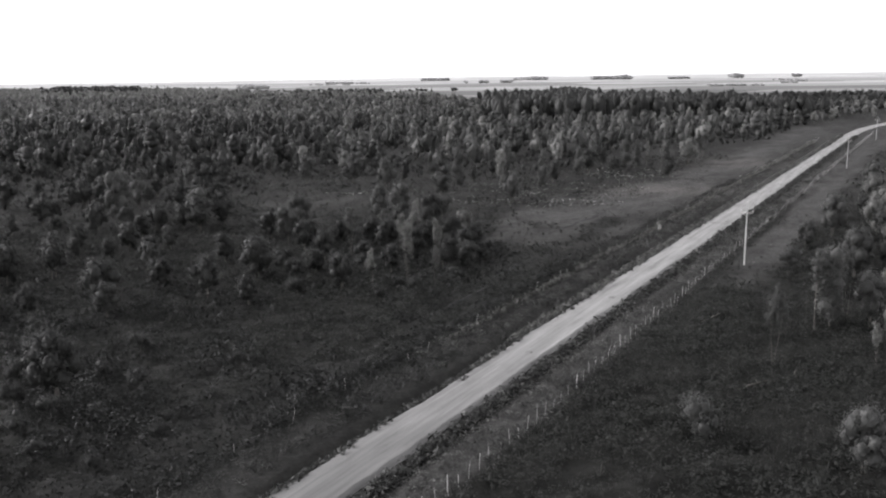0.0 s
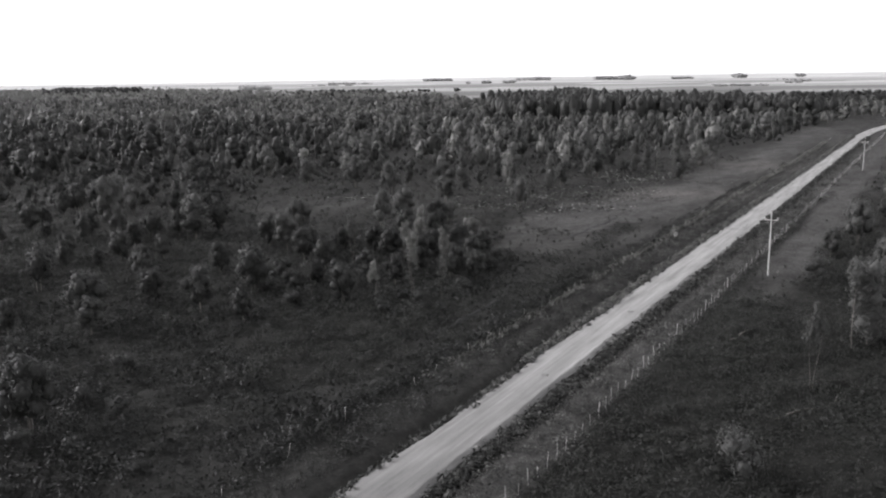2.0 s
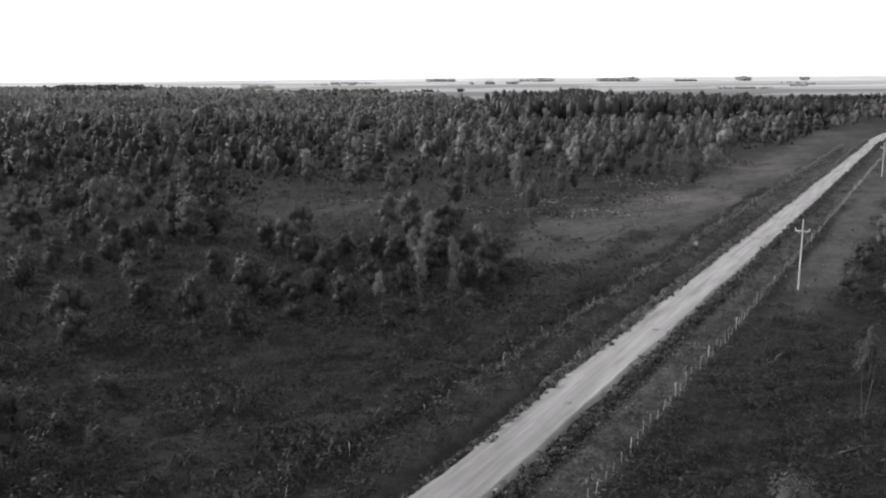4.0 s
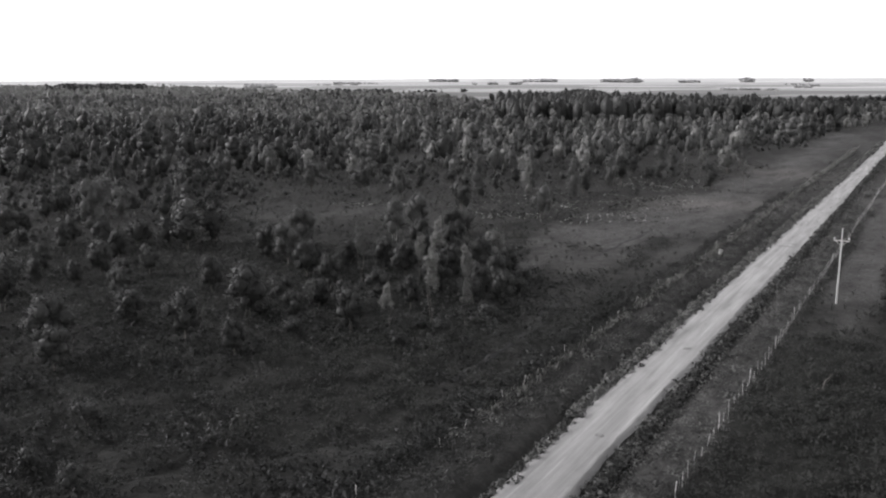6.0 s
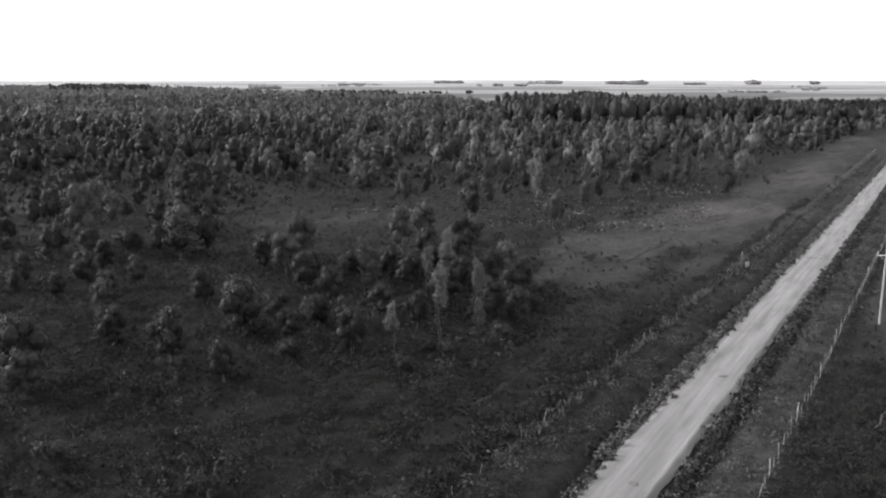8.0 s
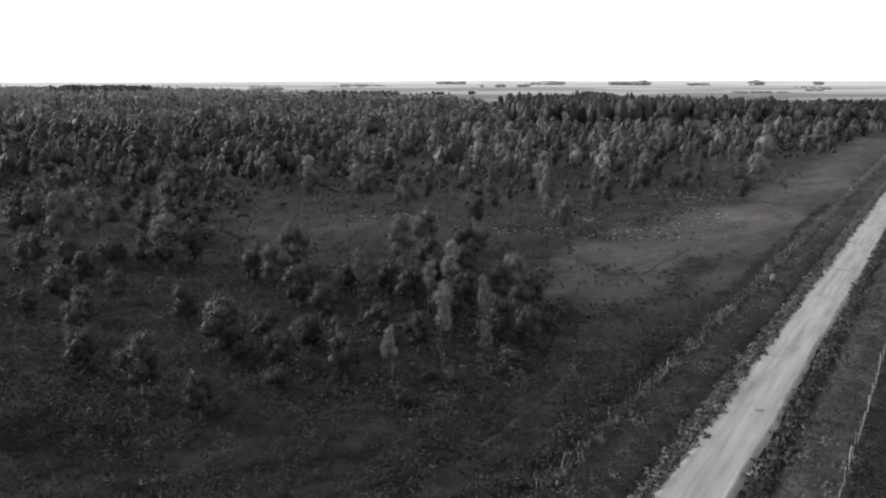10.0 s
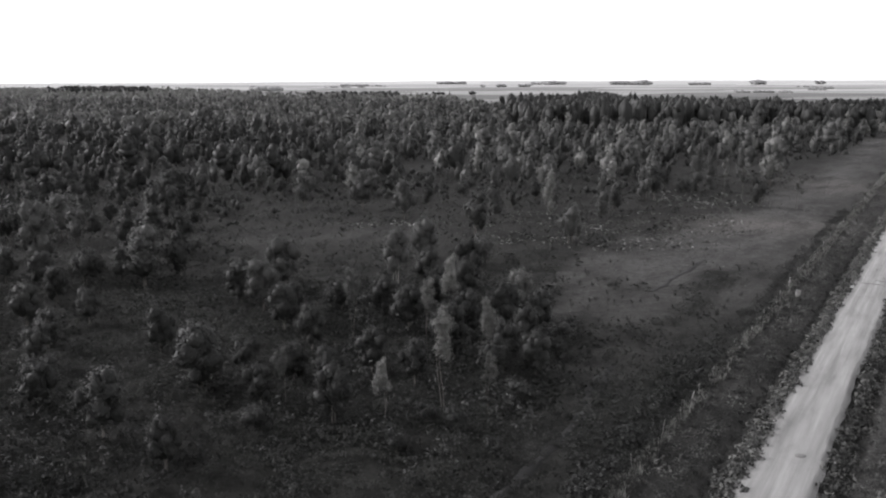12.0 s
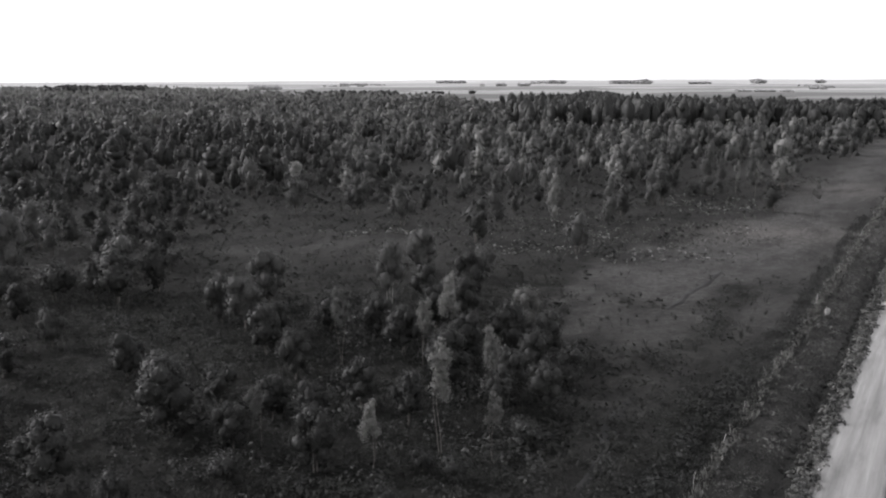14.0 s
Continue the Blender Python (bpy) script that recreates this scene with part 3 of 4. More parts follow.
D, M, P = "dark", "mid", "pale"
# pale tones partly stand for sunlit tips, dark bushes for the shade below
CLUMP = [(-4.3, 112.8, 5.3, N, P), (4.3, 115.1, 5.4, N, P), (0.6, 116.3, 8.6, N, P), (4.6, 124.4, 7.4, N, P), (6.2, 127.5, 6.0, B, D), (1.2, 131, 6.2, B, D), (1.6, 140.5, 8.2, N, P), (0.4, 148, 6.6, B, D),
         (-4.7, 150.5, 10.2, T, M), (9.6, 145.2, 6.4, B, P), (4.7, 162, 7.4, B, D), (-1.6, 176, 7.6, B, M), (6.8, 174, 6.0, L, M), (-8.7, 136.6, 7.6, N, M), (-0.8, 137.5, 6.6, N, P),
         (-12.5, 133, 5.6, B, D), (-16.5, 140, 5.8, B, D), (9.0, 132, 6.0, B, D), (7.5, 139, 7.0, B, D), (3.5, 152, 6.5, B, D), (-3, 140, 6, B, D), (-13, 118, 5.0, N, M)]
CLUMP_DARK = [(-6, 126, 5.2, B, D), (-9.5, 122, 4.6, B, D), (-2, 122, 5.0, B, D), (3, 137, 6.4, B, D), (9, 125, 5.0, B, D), (11, 139, 5.8, B, D), (-6, 147, 5.6, B, D),
              (-11, 148, 5.2, L, D), (7, 118, 2.9, L, D), (1.4, 112.2, 2.5, L, D), (-0.8, 113.2, 2.2, L, D), (5.4, 124.6, 4.0, L, D), (-3, 108, 2.6, L, D), (4, 107, 2.2, L, D), (12, 132, 4.6, L, D), (-1, 161, 6.0, B, D), (-13, 124, 4.4, B, D), (-14, 112, 3.6, L, D)]
LEFT = [(-33.2, 117.5, 4.8, B, D), (-25.2, 110, 6.6, B, D), (-45.2, 141.9, 5.8, B, D), (-51.4, 160.5, 5.8, B, D), (-53.9, 143.6, 4.8, B, D), (-58, 189, 7.6, B, M), (-35, 100.8, 5.0, B, D), (-51.9, 210, 8.0, B, M),
        (-48.5, 208, 8.6, B, D), (-46.9, 137.3, 4.0, B, D), (-38.9, 143.5, 5.0, B, D), (-69.4, 172.3, 5.4, B, D), (-60.8, 167.3, 4.8, B, D), (-16.2, 143.2, 5.6, B, D), (-19.6, 158, 8.0, B, M), (-24, 153, 6.8, B, D), (-20.5, 149, 7.0, B, M), (-20.8, 121.5, 7.6, B, D), (-27.8, 133.5, 5.7, B, D), (-18, 128, 4.2, L, D),
        (-15, 118, 4.4, B, D), (-8.2, 114, 5.7, B, D), (-19, 105, 4.8, B, D), (-38, 128, 4.6, B, D), (-35, 122, 4.0, L, D), (-36.6, 105, 7.6, B, D),
        (-30.4, 74.5, 7.8, B, D), (-47.7, 168, 4.6, L, D)]
LEFT_LOW = [(-30, 66, 2.6, L, D), (-27, 62, 2.2, L, D), (-33, 72, 3.0, L, D), (-25, 70, 2.4, L, D), (-36, 80, 3.2, L, D), (-28, 80, 2.6, L, D), (-22, 60, 2.0, L, D), (-24, 77, 2.6, L, D), (-31, 60, 2.4, L, D),
            (-38, 88, 3.2, L, D), (-19, 66, 1.8, L, D), (-33, 85, 2.8, L, D), (-27, 88, 2.6, L, D), (-34, 64, 2.6, L, D), (-40, 94, 3.4, L, D), (-29, 70, 2.6, L, D)]
LEFT_FAR = [(-46.4, 153, 5.4, B, D), (-40.2, 167, 8.5, B, M), (-45, 185, 8.8, B, D), (-40, 186, 7.6, B, D), (-56.6, 172, 11.2, B, M), (-63, 196, 9.4, B, M),
            (-70, 168, 6.5, B, D), (-45, 229, 5, L, D), (-53.6, 250, 9.8, B, M), (-27, 230, 8.6, B, M), (-5.6, 219, 9.4, B, M), (-15, 231, 9.5, B, M), (-41, 257, 9.5, B, M)]
FRONT = [(12.1, 223, 9.3, S, M), (7.3, 202, 8.6, B, D), (22.6, 191.5, 8.2, B, M), (33.4, 219.8, 9.0, S, M), (37.5, 229, 6.8, B, D), (26, 237, 9.5, S, M), (46.8, 241.5, 8.6, B, M),
         (50, 246, 8.2, B, D), (69.7, 234.3, 7.6, B, D), (75.3, 227.5, 7.5, N, P), (64.1, 260.3, 11.2, S, M), (23.7, 226.6, 8.7, S, P), (85.9, 271, 9.7, B, P), (72.6, 251.7, 8.6, N, P), (68.5, 253, 8.2, N, P), (68, 263, 8.2, S, M), (58.7, 270, 6.4, B, D), (87, 275, 10.0, S, M), (60, 258, 5, L, D), (82, 281, 9, S, M), (97, 292, 9.5, B, M)]
RIGHT = [(45.6, 91, 9.4, N, M), (47.3, 92.2, 9.2, S, M), (50.2, 94.6, 8.2, N, M), (36.3, 80.1, 8.2, N, M), (45.2, 78.2, 4.7, N, P), (33.3, 56.4, 5.7, B, M), (23.9, 63.7, 4.6, L, M), (56, 123, 4.2, L, M), (59.5, 119, 4.6, B, M), (81, 147, 8.0, B, P), (88, 158, 8.2, B, P),
         (104, 193, 9, B, M), (54, 106, 5.2, B, M), (57, 112, 5.6, B, M), (52, 92, 7.0, B, M), (64, 136, 5.0, B, M), (72, 144, 8.5, B, M), (62, 116, 8, B, M), (97, 178, 8, B, P)]
prng = np.random.default_rng(5)
for group in (CLUMP, CLUMP_DARK, LEFT, LEFT_LOW, LEFT_FAR, FRONT, RIGHT):
    for x, y, h, kind, tone in group:
        plant(kind, tone, int(prng.integers(0, 3)), x, y, h, prng.uniform(0.9, 1.15), prng.uniform(0, 6.28), y < 180)


def tree_cover(x, y):
    """Chance of a tree at a place, 0 to 1."""
    u, s = road_us(x, y)
    u = u - bend(s)
    front = np.interp(x, (-160, -100, -78, -55, -40, -22, 21, 40, 52, 75, 101, 140, 190), (205, 226, 224, 212, 244, 240, 240, 244, 258, 315, 326, 350, 400))
    woods = np.clip(0.35 + (y - front + 14 * ripple(x, y, 11)) / 70, 0, 0.9) * np.clip(0.72 + 0.75 * ripple(x, y, 9.5, 2.6), 0.06, 1) * (y > front - 6) * (y < woods_back(x) + 40 * ripple(x, y, 120)) * ((u < -29 + 4 * ripple(x, y, 9)) | (y > 600))
    glade = (ripple(x, y, 30, 1.3) > 0.40) & (y < 480) & (x < 40)
    woods = np.where(glade, woods * 0.12, woods)
    left = np.clip((-30 - x) / 15, 0, 1) * (y > 100) * (y <= front) * 0.6 * (ripple(x, y, 13, 0.4) > -0.25)
    right = (u > np.interp(s, (0, 80, 95, 130, 300), (46, 44, 30, 25, 22)) + 3 * ripple(x, y, 8)) * (s > 40) * 0.75
    return np.maximum(np.maximum(woods, left), right) * (np.abs(u) > 13)


def scatter(rng, x0, x1, y0, y1, step, chance, margin=14):
    xs, ys = np.meshgrid(np.arange(x0, x1, step), np.arange(y0, y1, step))
    x = (xs + rng.uniform(-0.48, 0.48, xs.shape) * step).ravel()
    y = (ys + rng.uniform(-0.48, 0.48, ys.shape) * step).ravel()
    keep = (x < 0.55 * y + margin) & (x > -0.51 * y - margin) & (rng.uniform(size=x.shape) < chance(x, y))
    return x[keep], y[keep]


wrng = np.random.default_rng(11)
tx, ty = scatter(wrng, -170, 190, 60, 268, 5.8, tree_cover)
spots = np.array(planted)
free = np.array([np.min(np.hypot(spots[:, 0] - a, spots[:, 1] - b)) > 4.2 for a, b in zip(tx, ty)])
tx, ty = tx[free], ty[free]
order = np.argsort(ty)[:215]
for a, b in zip(tx[order], ty[order]):
    r = wrng.uniform()
    kind = S if r < 0.12 else B if r < 0.85 else L
    tone = D if wrng.uniform() < (0.97 if a < -28 else 0.3 if road_us(a, b)[0] > 10 else 0.6) else M if wrng.uniform() < 0.9 else P
    h = wrng.uniform(4.0, 8.5) * (0.6 if kind == L else 1)
    plant(kind, tone, int(wrng.integers(0, 3)), a, b, h, wrng.uniform(0.85, 1.2), wrng.uniform(0, 6.28), b < 120)
left_over = np.argsort(ty)[215:]
rest = np.stack([tx[left_over], ty[left_over]], 1)


def wood_proto(kind, count, size, seed, segs, rings, heads, trunk=False, body=0.66):
    rng = np.random.default_rng(seed)
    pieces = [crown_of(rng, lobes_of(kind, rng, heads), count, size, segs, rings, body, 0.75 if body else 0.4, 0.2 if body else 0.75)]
    if trunk:
        v, q = tube([(0, 0, -0.02), (0.01, 0.0, 0.35), (0, 0.01, 0.7)], [0.011, 0.008, 0.005], 4)
        pieces.append((v, q, 1))
    return join(pieces)


def forest(name, xy, heights, count, size, segs, rings, heads, label, tones, trunk=False, kinds=(S, O), body=0.8, spread=1.0):
    """Many trees of the woods as one object; three tones and two shapes."""
    rng = np.random.default_rng(len(xy))
    pieces = []
    for n, kind in enumerate(kinds):
        for var in range(3):
            KP.setdefault(name, []).append((kind, wood_proto(kind, count, size, 90 + var + 7 * n, segs, rings, heads, trunk, body)))
    pick = rng.uniform(size=len(xy))
    which = np.where(pick < 0.2, rng.integers(0, 3, len(xy)), 3 + rng.integers(0, 3, len(xy)))
    tone = rng.choice(3, len(xy), p=tones)
    gz = height(xy[:, 0], xy[:, 1])
    for k in range(6):
        v, q, m = KP[name][k][1]
        sel = np.where(which == k)[0]
        if not len(sel):
            continue
        a, h = rng.uniform(0, 6.28, len(sel)), heights[sel]
        fat = h * rng.uniform(0.85, 1.3, len(sel)) * (1.4 if k < 3 and kinds[0] == S else 1) * spread
        ca, sa = np.cos(a) * fat, np.sin(a) * fat
        V = np.empty((len(sel), len(v), 3), np.float32)
        V[:, :, 0] = ca[:, None] * v[:, 0] - sa[:, None] * v[:, 1] + xy[sel, 0][:, None]
        V[:, :, 1] = sa[:, None] * v[:, 0] + ca[:, None] * v[:, 1] + xy[sel, 1][:, None]
        V[:, :, 2] = h[:, None] * v[:, 2] + gz[sel][:, None]
        Q = q[None] + (np.arange(len(sel)) * len(v))[:, None, None]
        MI = np.where(m[None] == 1, 3, tone[sel][:, None] + m[None] // 10 * 10)
        pieces.append((V.reshape(-1, 3), Q.reshape(-1, 4), MI.ravel()))
    v, q, m = join(pieces)
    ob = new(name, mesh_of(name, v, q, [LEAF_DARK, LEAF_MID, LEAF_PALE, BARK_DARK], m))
    return tagged(ob, label, "woodland", kind="stuff")


KP = {}
fx, fy = scatter(wrng, -300, 330, 268, 470, 6.3, tree_cover)
near_xy = np.concatenate([rest, np.stack([fx, fy], 1)])
near_h = (5.0 + 5.5 * wrng.beta(1.5, 1.6, len(near_xy))) * (1 + 0.32 * ripple(near_xy[:, 0], near_xy[:, 1], 17.0, 0.8))
dusky = near_xy[:, 0] < -35 + 12 * ripple(near_xy[:, 0], near_xy[:, 1], 20.0)
forest("woodland", near_xy[~dusky], near_h[~dusky], 98, 0.078, 5, 3, 5, "dense mixed woodland of young trees with ragged crowns", (0.38, 0.50, 0.12), True)
forest("woodland", near_xy[dusky], near_h[dusky], 92, 0.079, 5, 3, 5, "dense dark woodland of round-crowned trees", (0.9, 0.1, 0.0), True)
fx, fy = scatter(wrng, -560, 480, 470, 950, 7.9, tree_cover)
mid_xy = np.stack([fx, fy], 1)
tall = (fx > 25 + 0.04 * fy) & (fy > 480 + 0.1 * fx) & (fx < 250)
mh = np.where(tall, wrng.uniform(14.5, 20, len(fx)) * np.interp(fx, (120, 300), (1, 0.72)), wrng.uniform(5.5, 11, len(fx)) * (1 + 0.25 * ripple(fx, fy, 30.0, 0.4)))
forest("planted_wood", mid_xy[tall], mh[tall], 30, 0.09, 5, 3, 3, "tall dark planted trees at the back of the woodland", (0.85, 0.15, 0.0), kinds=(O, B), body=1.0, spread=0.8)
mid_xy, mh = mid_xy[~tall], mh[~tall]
# haze carried by the tone mix: mostly mid and pale leaves
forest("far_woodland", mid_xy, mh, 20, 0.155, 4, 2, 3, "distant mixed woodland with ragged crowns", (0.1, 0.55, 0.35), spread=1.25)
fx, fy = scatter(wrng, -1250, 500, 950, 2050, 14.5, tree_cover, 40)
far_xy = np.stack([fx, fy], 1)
# farthest canopy almost all pale leaf, in place of thicker haze
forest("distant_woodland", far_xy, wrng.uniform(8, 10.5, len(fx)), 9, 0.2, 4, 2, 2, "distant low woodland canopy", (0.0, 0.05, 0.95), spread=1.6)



def undergrowth_chance(x, y):
    return np.clip(tree_cover(x, y) * 1.9 + 0.1, 0, 0.95) * (tree_cover(x, y) > 0.05)


fx, fy = scatter(wrng, -190, 230, 200, 420, 4.3, undergrowth_chance, 6)
forest("undergrowth", np.stack([fx, fy], 1), wrng.uniform(1.2, 3.6, len(fx)), 10, 0.18, 5, 2, 1, "dark bushes filling the ground under the woodland", (0.85, 0.15, 0.0), kinds=(L, L), body=0.85)


# ---- scrub and grass ----
def thicket_chance(x, y):
    u, s = road_us(x, y)
    c = np.clip(0.5 + 0.75 * ripple(x, y, 8.0, 1.9) + 0.3 * ripple(x, y, 23.0, 0.3), 0.03, 0.95) * (u < -12)
    c = np.maximum(c, np.clip(0.18 + 0.5 * ripple(x, y, 7.0, 1.1), 0.02, 0.7) * (u > 15))
    c = np.maximum(c, 0.12 * ((u > -8.8) & (u < -4.4)))
    c = np.maximum(c, 0.85 * ((u > -12.0) & (u < -10.3) & (s < 125)) + 0.6 * ((u > -12.6) & (u < -10.3) & (s >= 125) & (s < 280)))
    c = np.maximum(c, np.clip(0.75 + 0.5 * ripple(x, y, 12.0, 0.9), 0.15, 0.95) * (x < -24) * (y > 105))
    c = np.maximum(c, 0.8 * ((x < -14) & (u < -19) & (y < 105)))
    c = np.maximum(c, 0.85 * (np.hypot((x + 3) / 16, (y - 130) / 35) < 1))
    c = c * np.where((y > 165) & (x > -22), 0.25, 1) * np.clip(1 - 2.0 * bareness(x, y), 0, 1)
    return np.maximum(c, np.clip(0.55 + 0.9 * ripple(x, y, 5.0, 0.6), 0.1, 0.95) * (u > -14.5) * (u < -10.2) * (s > 78) * (s < 122))


urng = np.random.default_rng(17)
qx, qy = scatter(urng, -150, 170, 48, 300, 3.0, thicket_chance, 14)
qu = road_us(qx, qy)[0]
quh = (0.8 + 2.5 * urng.beta(1.3, 1.6, len(qx))) * np.where(np.abs(qu) < 10, np.where(qu > 0, 0.4, 0.55), 1) * np.where(qy > 190, 0.8, 1) * np.where((np.hypot((qx + 2) / 17, (qy - 134) / 28) < 1), 1.45, 1)
forest("thicket", np.stack([qx, qy], 1), quh, 60, 0.085, 5, 2, 4, "tangled dark bushes and saplings over rough ground", (1.0, 0.0, 0.0), kinds=(L, L), body=0)


def shrub_proto(rng, n, tall):
    """A low ragged dome of leaf sprays."""
    d = unit(rng.normal(size=(n, 3)) * (1, 1, 0.7))
    d[:, 2] = np.abs(d[:, 2])
    at = d * rng.uniform(0.55, 1.0, (n, 1)) * (0.5, 0.5, 0.75 * tall)
    v, q = leaves(rng, at, unit(d + (0, 0, 0.2)), 0.15 if n > 40 else 0.26 if n > 16 else 0.42, 0.6, 0.45)
    return v, q, np.zeros(n, int)


def leafy_proto(rng, n):
    """A loose low mass of small leafy sprays, open between them."""
    a, r = rng.uniform(0, 6.28, n), 0.62 * np.sqrt(rng.uniform(0, 1, n))
    at = np.stack([r * np.cos(a), r * np.sin(a), rng.uniform(0.1, 0.75, n) * (1.05 - r)], 1)
    out = np.stack([1.1 * r * np.cos(a), 1.1 * r * np.sin(a), np.full(n, 0.7)], 1)
    v, q = leaves(rng, at, unit(out), 0.26 if n > 15 else 0.36, 0.5, 0.45)
    return v, q, np.zeros(n, int)


def tuft_proto(rng, n):
    a = rng.uniform(0, 6.28, n)
    r = rng.uniform(0.0, 0.28, n)
    lean = rng.uniform(0.1, 0.55, n)
    base = np.stack([r * np.cos(a), r * np.sin(a), np.full(n, -0.05)], 1)
    ln = rng.uniform(0.6, 1.1, n)
    tip = base + np.stack([np.cos(a) * lean, np.sin(a) * lean, np.ones(n)], 1) * ln[:, None]
    w = np.stack([-np.sin(a), np.cos(a), np.zeros(n)], 1) * 0.05
    mid = (base + tip) / 2 + (0, 0, 0.08)
    v = np.stack([base, mid - w, tip, mid + w], 1)
    return v.reshape(-1, 3), np.arange(4 * n).reshape(-1, 4), np.zeros(n, int)


def clumps(name, xy, sizes, tones, mats, tuft, n, label, category):
    rng = np.random.default_rng(len(xy) + 3)
    protos_here = [leafy_proto(rng, n) if tuft == 2 else tuft_proto(rng, n) if tuft else shrub_proto(rng, n, rng.uniform(0.7, 1.1)) for _ in range(6)]
    which = rng.integers(0, 6, len(xy))
    gz = height(xy[:, 0], xy[:, 1])
    pieces = []
    for k, (v, q, m) in enumerate(protos_here):
        sel = np.where(which == k)[0]
        if not len(sel):
            continue
        a, h = rng.uniform(0, 6.28, len(sel)), sizes[sel]
        ca, sa = np.cos(a) * h, np.sin(a) * h
        V = np.empty((len(sel), len(v), 3), np.float32)
        V[:, :, 0] = ca[:, None] * v[:, 0] - sa[:, None] * v[:, 1] + xy[sel, 0][:, None]
        V[:, :, 1] = sa[:, None] * v[:, 0] + ca[:, None] * v[:, 1] + xy[sel, 1][:, None]
        V[:, :, 2] = h[:, None] * v[:, 2] * rng.uniform(0.7, 1.2, len(sel))[:, None] + gz[sel][:, None]
        Q = q[None] + (np.arange(len(sel)) * len(v))[:, None, None]
        pieces.append((V.reshape(-1, 3), Q.reshape(-1, 4), (tones[sel][:, None] + m[None]).ravel()))
    v, q, m = join(pieces)
    return tagged(new(name, mesh_of(name, v, q, mats, m)), label, category, kind="stuff")


def scrub_chance(x, y):
    u, s = road_us(x, y)
    c = np.clip(0.85 + 0.4 * ripple(x, y, 5.0, 0.9) + 0.3 * ripple(x, y, 19.0), 0.2, 1)
    c = c * (1 - 0.94 * bareness(x, y))
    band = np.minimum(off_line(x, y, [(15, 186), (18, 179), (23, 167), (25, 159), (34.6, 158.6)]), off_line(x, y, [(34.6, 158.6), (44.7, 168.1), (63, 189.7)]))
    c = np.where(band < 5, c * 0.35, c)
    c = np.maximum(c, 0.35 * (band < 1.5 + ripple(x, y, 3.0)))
    c = c * np.where((u > -18) & (u < -10) & (s > 120), 0.35, 1) * ((bareness(x, y) < 0.45) | (band < 2.5))
    return c * ((u < -9.0) | (u > 8.6))


def verge_chance(x, y):
    """Weeds in bands along the road: a bare ditch, a weedy bank, a thin line, the fence row."""
    u, s = road_us(x, y)
    left = np.interp(u, (-10.6, -9.8, -8.4, -7.6, -7.0, -6.0, -5.5, -5.2), (0.0, 0.9, 0.9, 0.6, 0.95, 1.0, 0.95, 0.0))
    right = np.interp(u, (2.7, 2.8, 4.0, 5.0, 8.0, 9.0), (0.0, 0.9, 0.85, 0.7, 0.75, 0.0))
    return np.where(u < 0, left, right) * np.clip(0.85 + 0.4 * ripple(x, y, 2.6, 0.8), 0.2, 1) * (np.abs(u) > 2.75)


srng = np.random.default_rng(21)
ax, ay = scatter(srng, -120, 150, 46, 165, 1.0, scrub_chance, 16)
bx, by = scatter(srng, -170, 190, 165, 300, 2.5, scrub_chance, 12)
sx, sy = np.concatenate([ax, bx]), np.concatenate([ay, by])
su = road_us(sx, sy)[0]
size = srng.uniform(0.85, 1.7, len(sx)) * np.where(sy > 165, 1.4, 1.0) * (1 + 0.4 * ripple(sx, sy, 6.0, 2.2))
roll = srng.uniform(size=len(sx))
tone = np.where(roll < np.where(sy > 165, 0.25, np.where((su < -9) & (sy < 84), 0.99, np.where((su < -17) & (sy < 115) & (sx < -16), 0.92, np.where(su > 8, 0.0, 0.22)))), 0, 1)
for close in (True, False):
    sel = (sy < 112) == close
    clumps("scrub", np.stack([sx, sy], 1)[sel], size[sel], tone[sel], [SCRUB_DARK, SCRUB_MID], 2, 20 if close else 8, "knee-high dark scrub and weeds over rough ground", "scrub")
vx, vy = scatter(srng, -40, 130, 46, 190, 0.58, verge_chance, 12)
wx, wy = scatter(srng, 20, 190, 190, 330, 1.3, verge_chance, 12)
vx, vy = np.concatenate([vx, wx]), np.concatenate([vy, wy])
vu, vs_ = road_us(vx, vy)
roll = srng.uniform(size=len(vx)) + 0.42 * ripple(vx, vy, 1.5, 0.7) + 0.25 * ripple(vx, vy, 4.0, 1.9) - 0.3 * np.clip((84 - vs_) / 15, 0, 1) * (vu < 0)
tall = np.where(srng.uniform(size=len(vx)) < 0.14, 1.7, 1.0)
clumps("verge_weeds", np.stack([vx, vy], 1), srng.uniform(0.45, 1.05, len(vx)) * tall * np.where(vy > 190, 1.3, 1), np.where(roll < np.where(vu < 0, 0.25, 0.05), 0, np.where(roll < np.where(vu < 0, 0.5, 0.3), 2, np.where(roll < np.where(vu < 0, 0.78, 0.65), 1, 3))), [LEAF_DARK, SCRUB_PALE, GRASS_MID, LEAF_PALE], 2, 16,
       "low leafy weeds covering the verges of the road", "weeds")


def heaps(x, y):
    """Where the cut brush lies thickest, 0 to 1."""
    near = [np.hypot((x - cx) / rx, (y - cy - 0.1 * (x - cx)) / ry) for cx, cy, rx, ry in ((14, 198, 10, 7), (36, 189, 14, 8), (54, 212, 6, 13), (60, 245, 15, 22), (-8, 211, 15, 6), (29, 205, 6, 4))]
    return np.clip(1.35 - 1.3 * np.min(near, axis=0) + 0.5 * ripple(x, y, 4.0, 1.4), 0, 1)


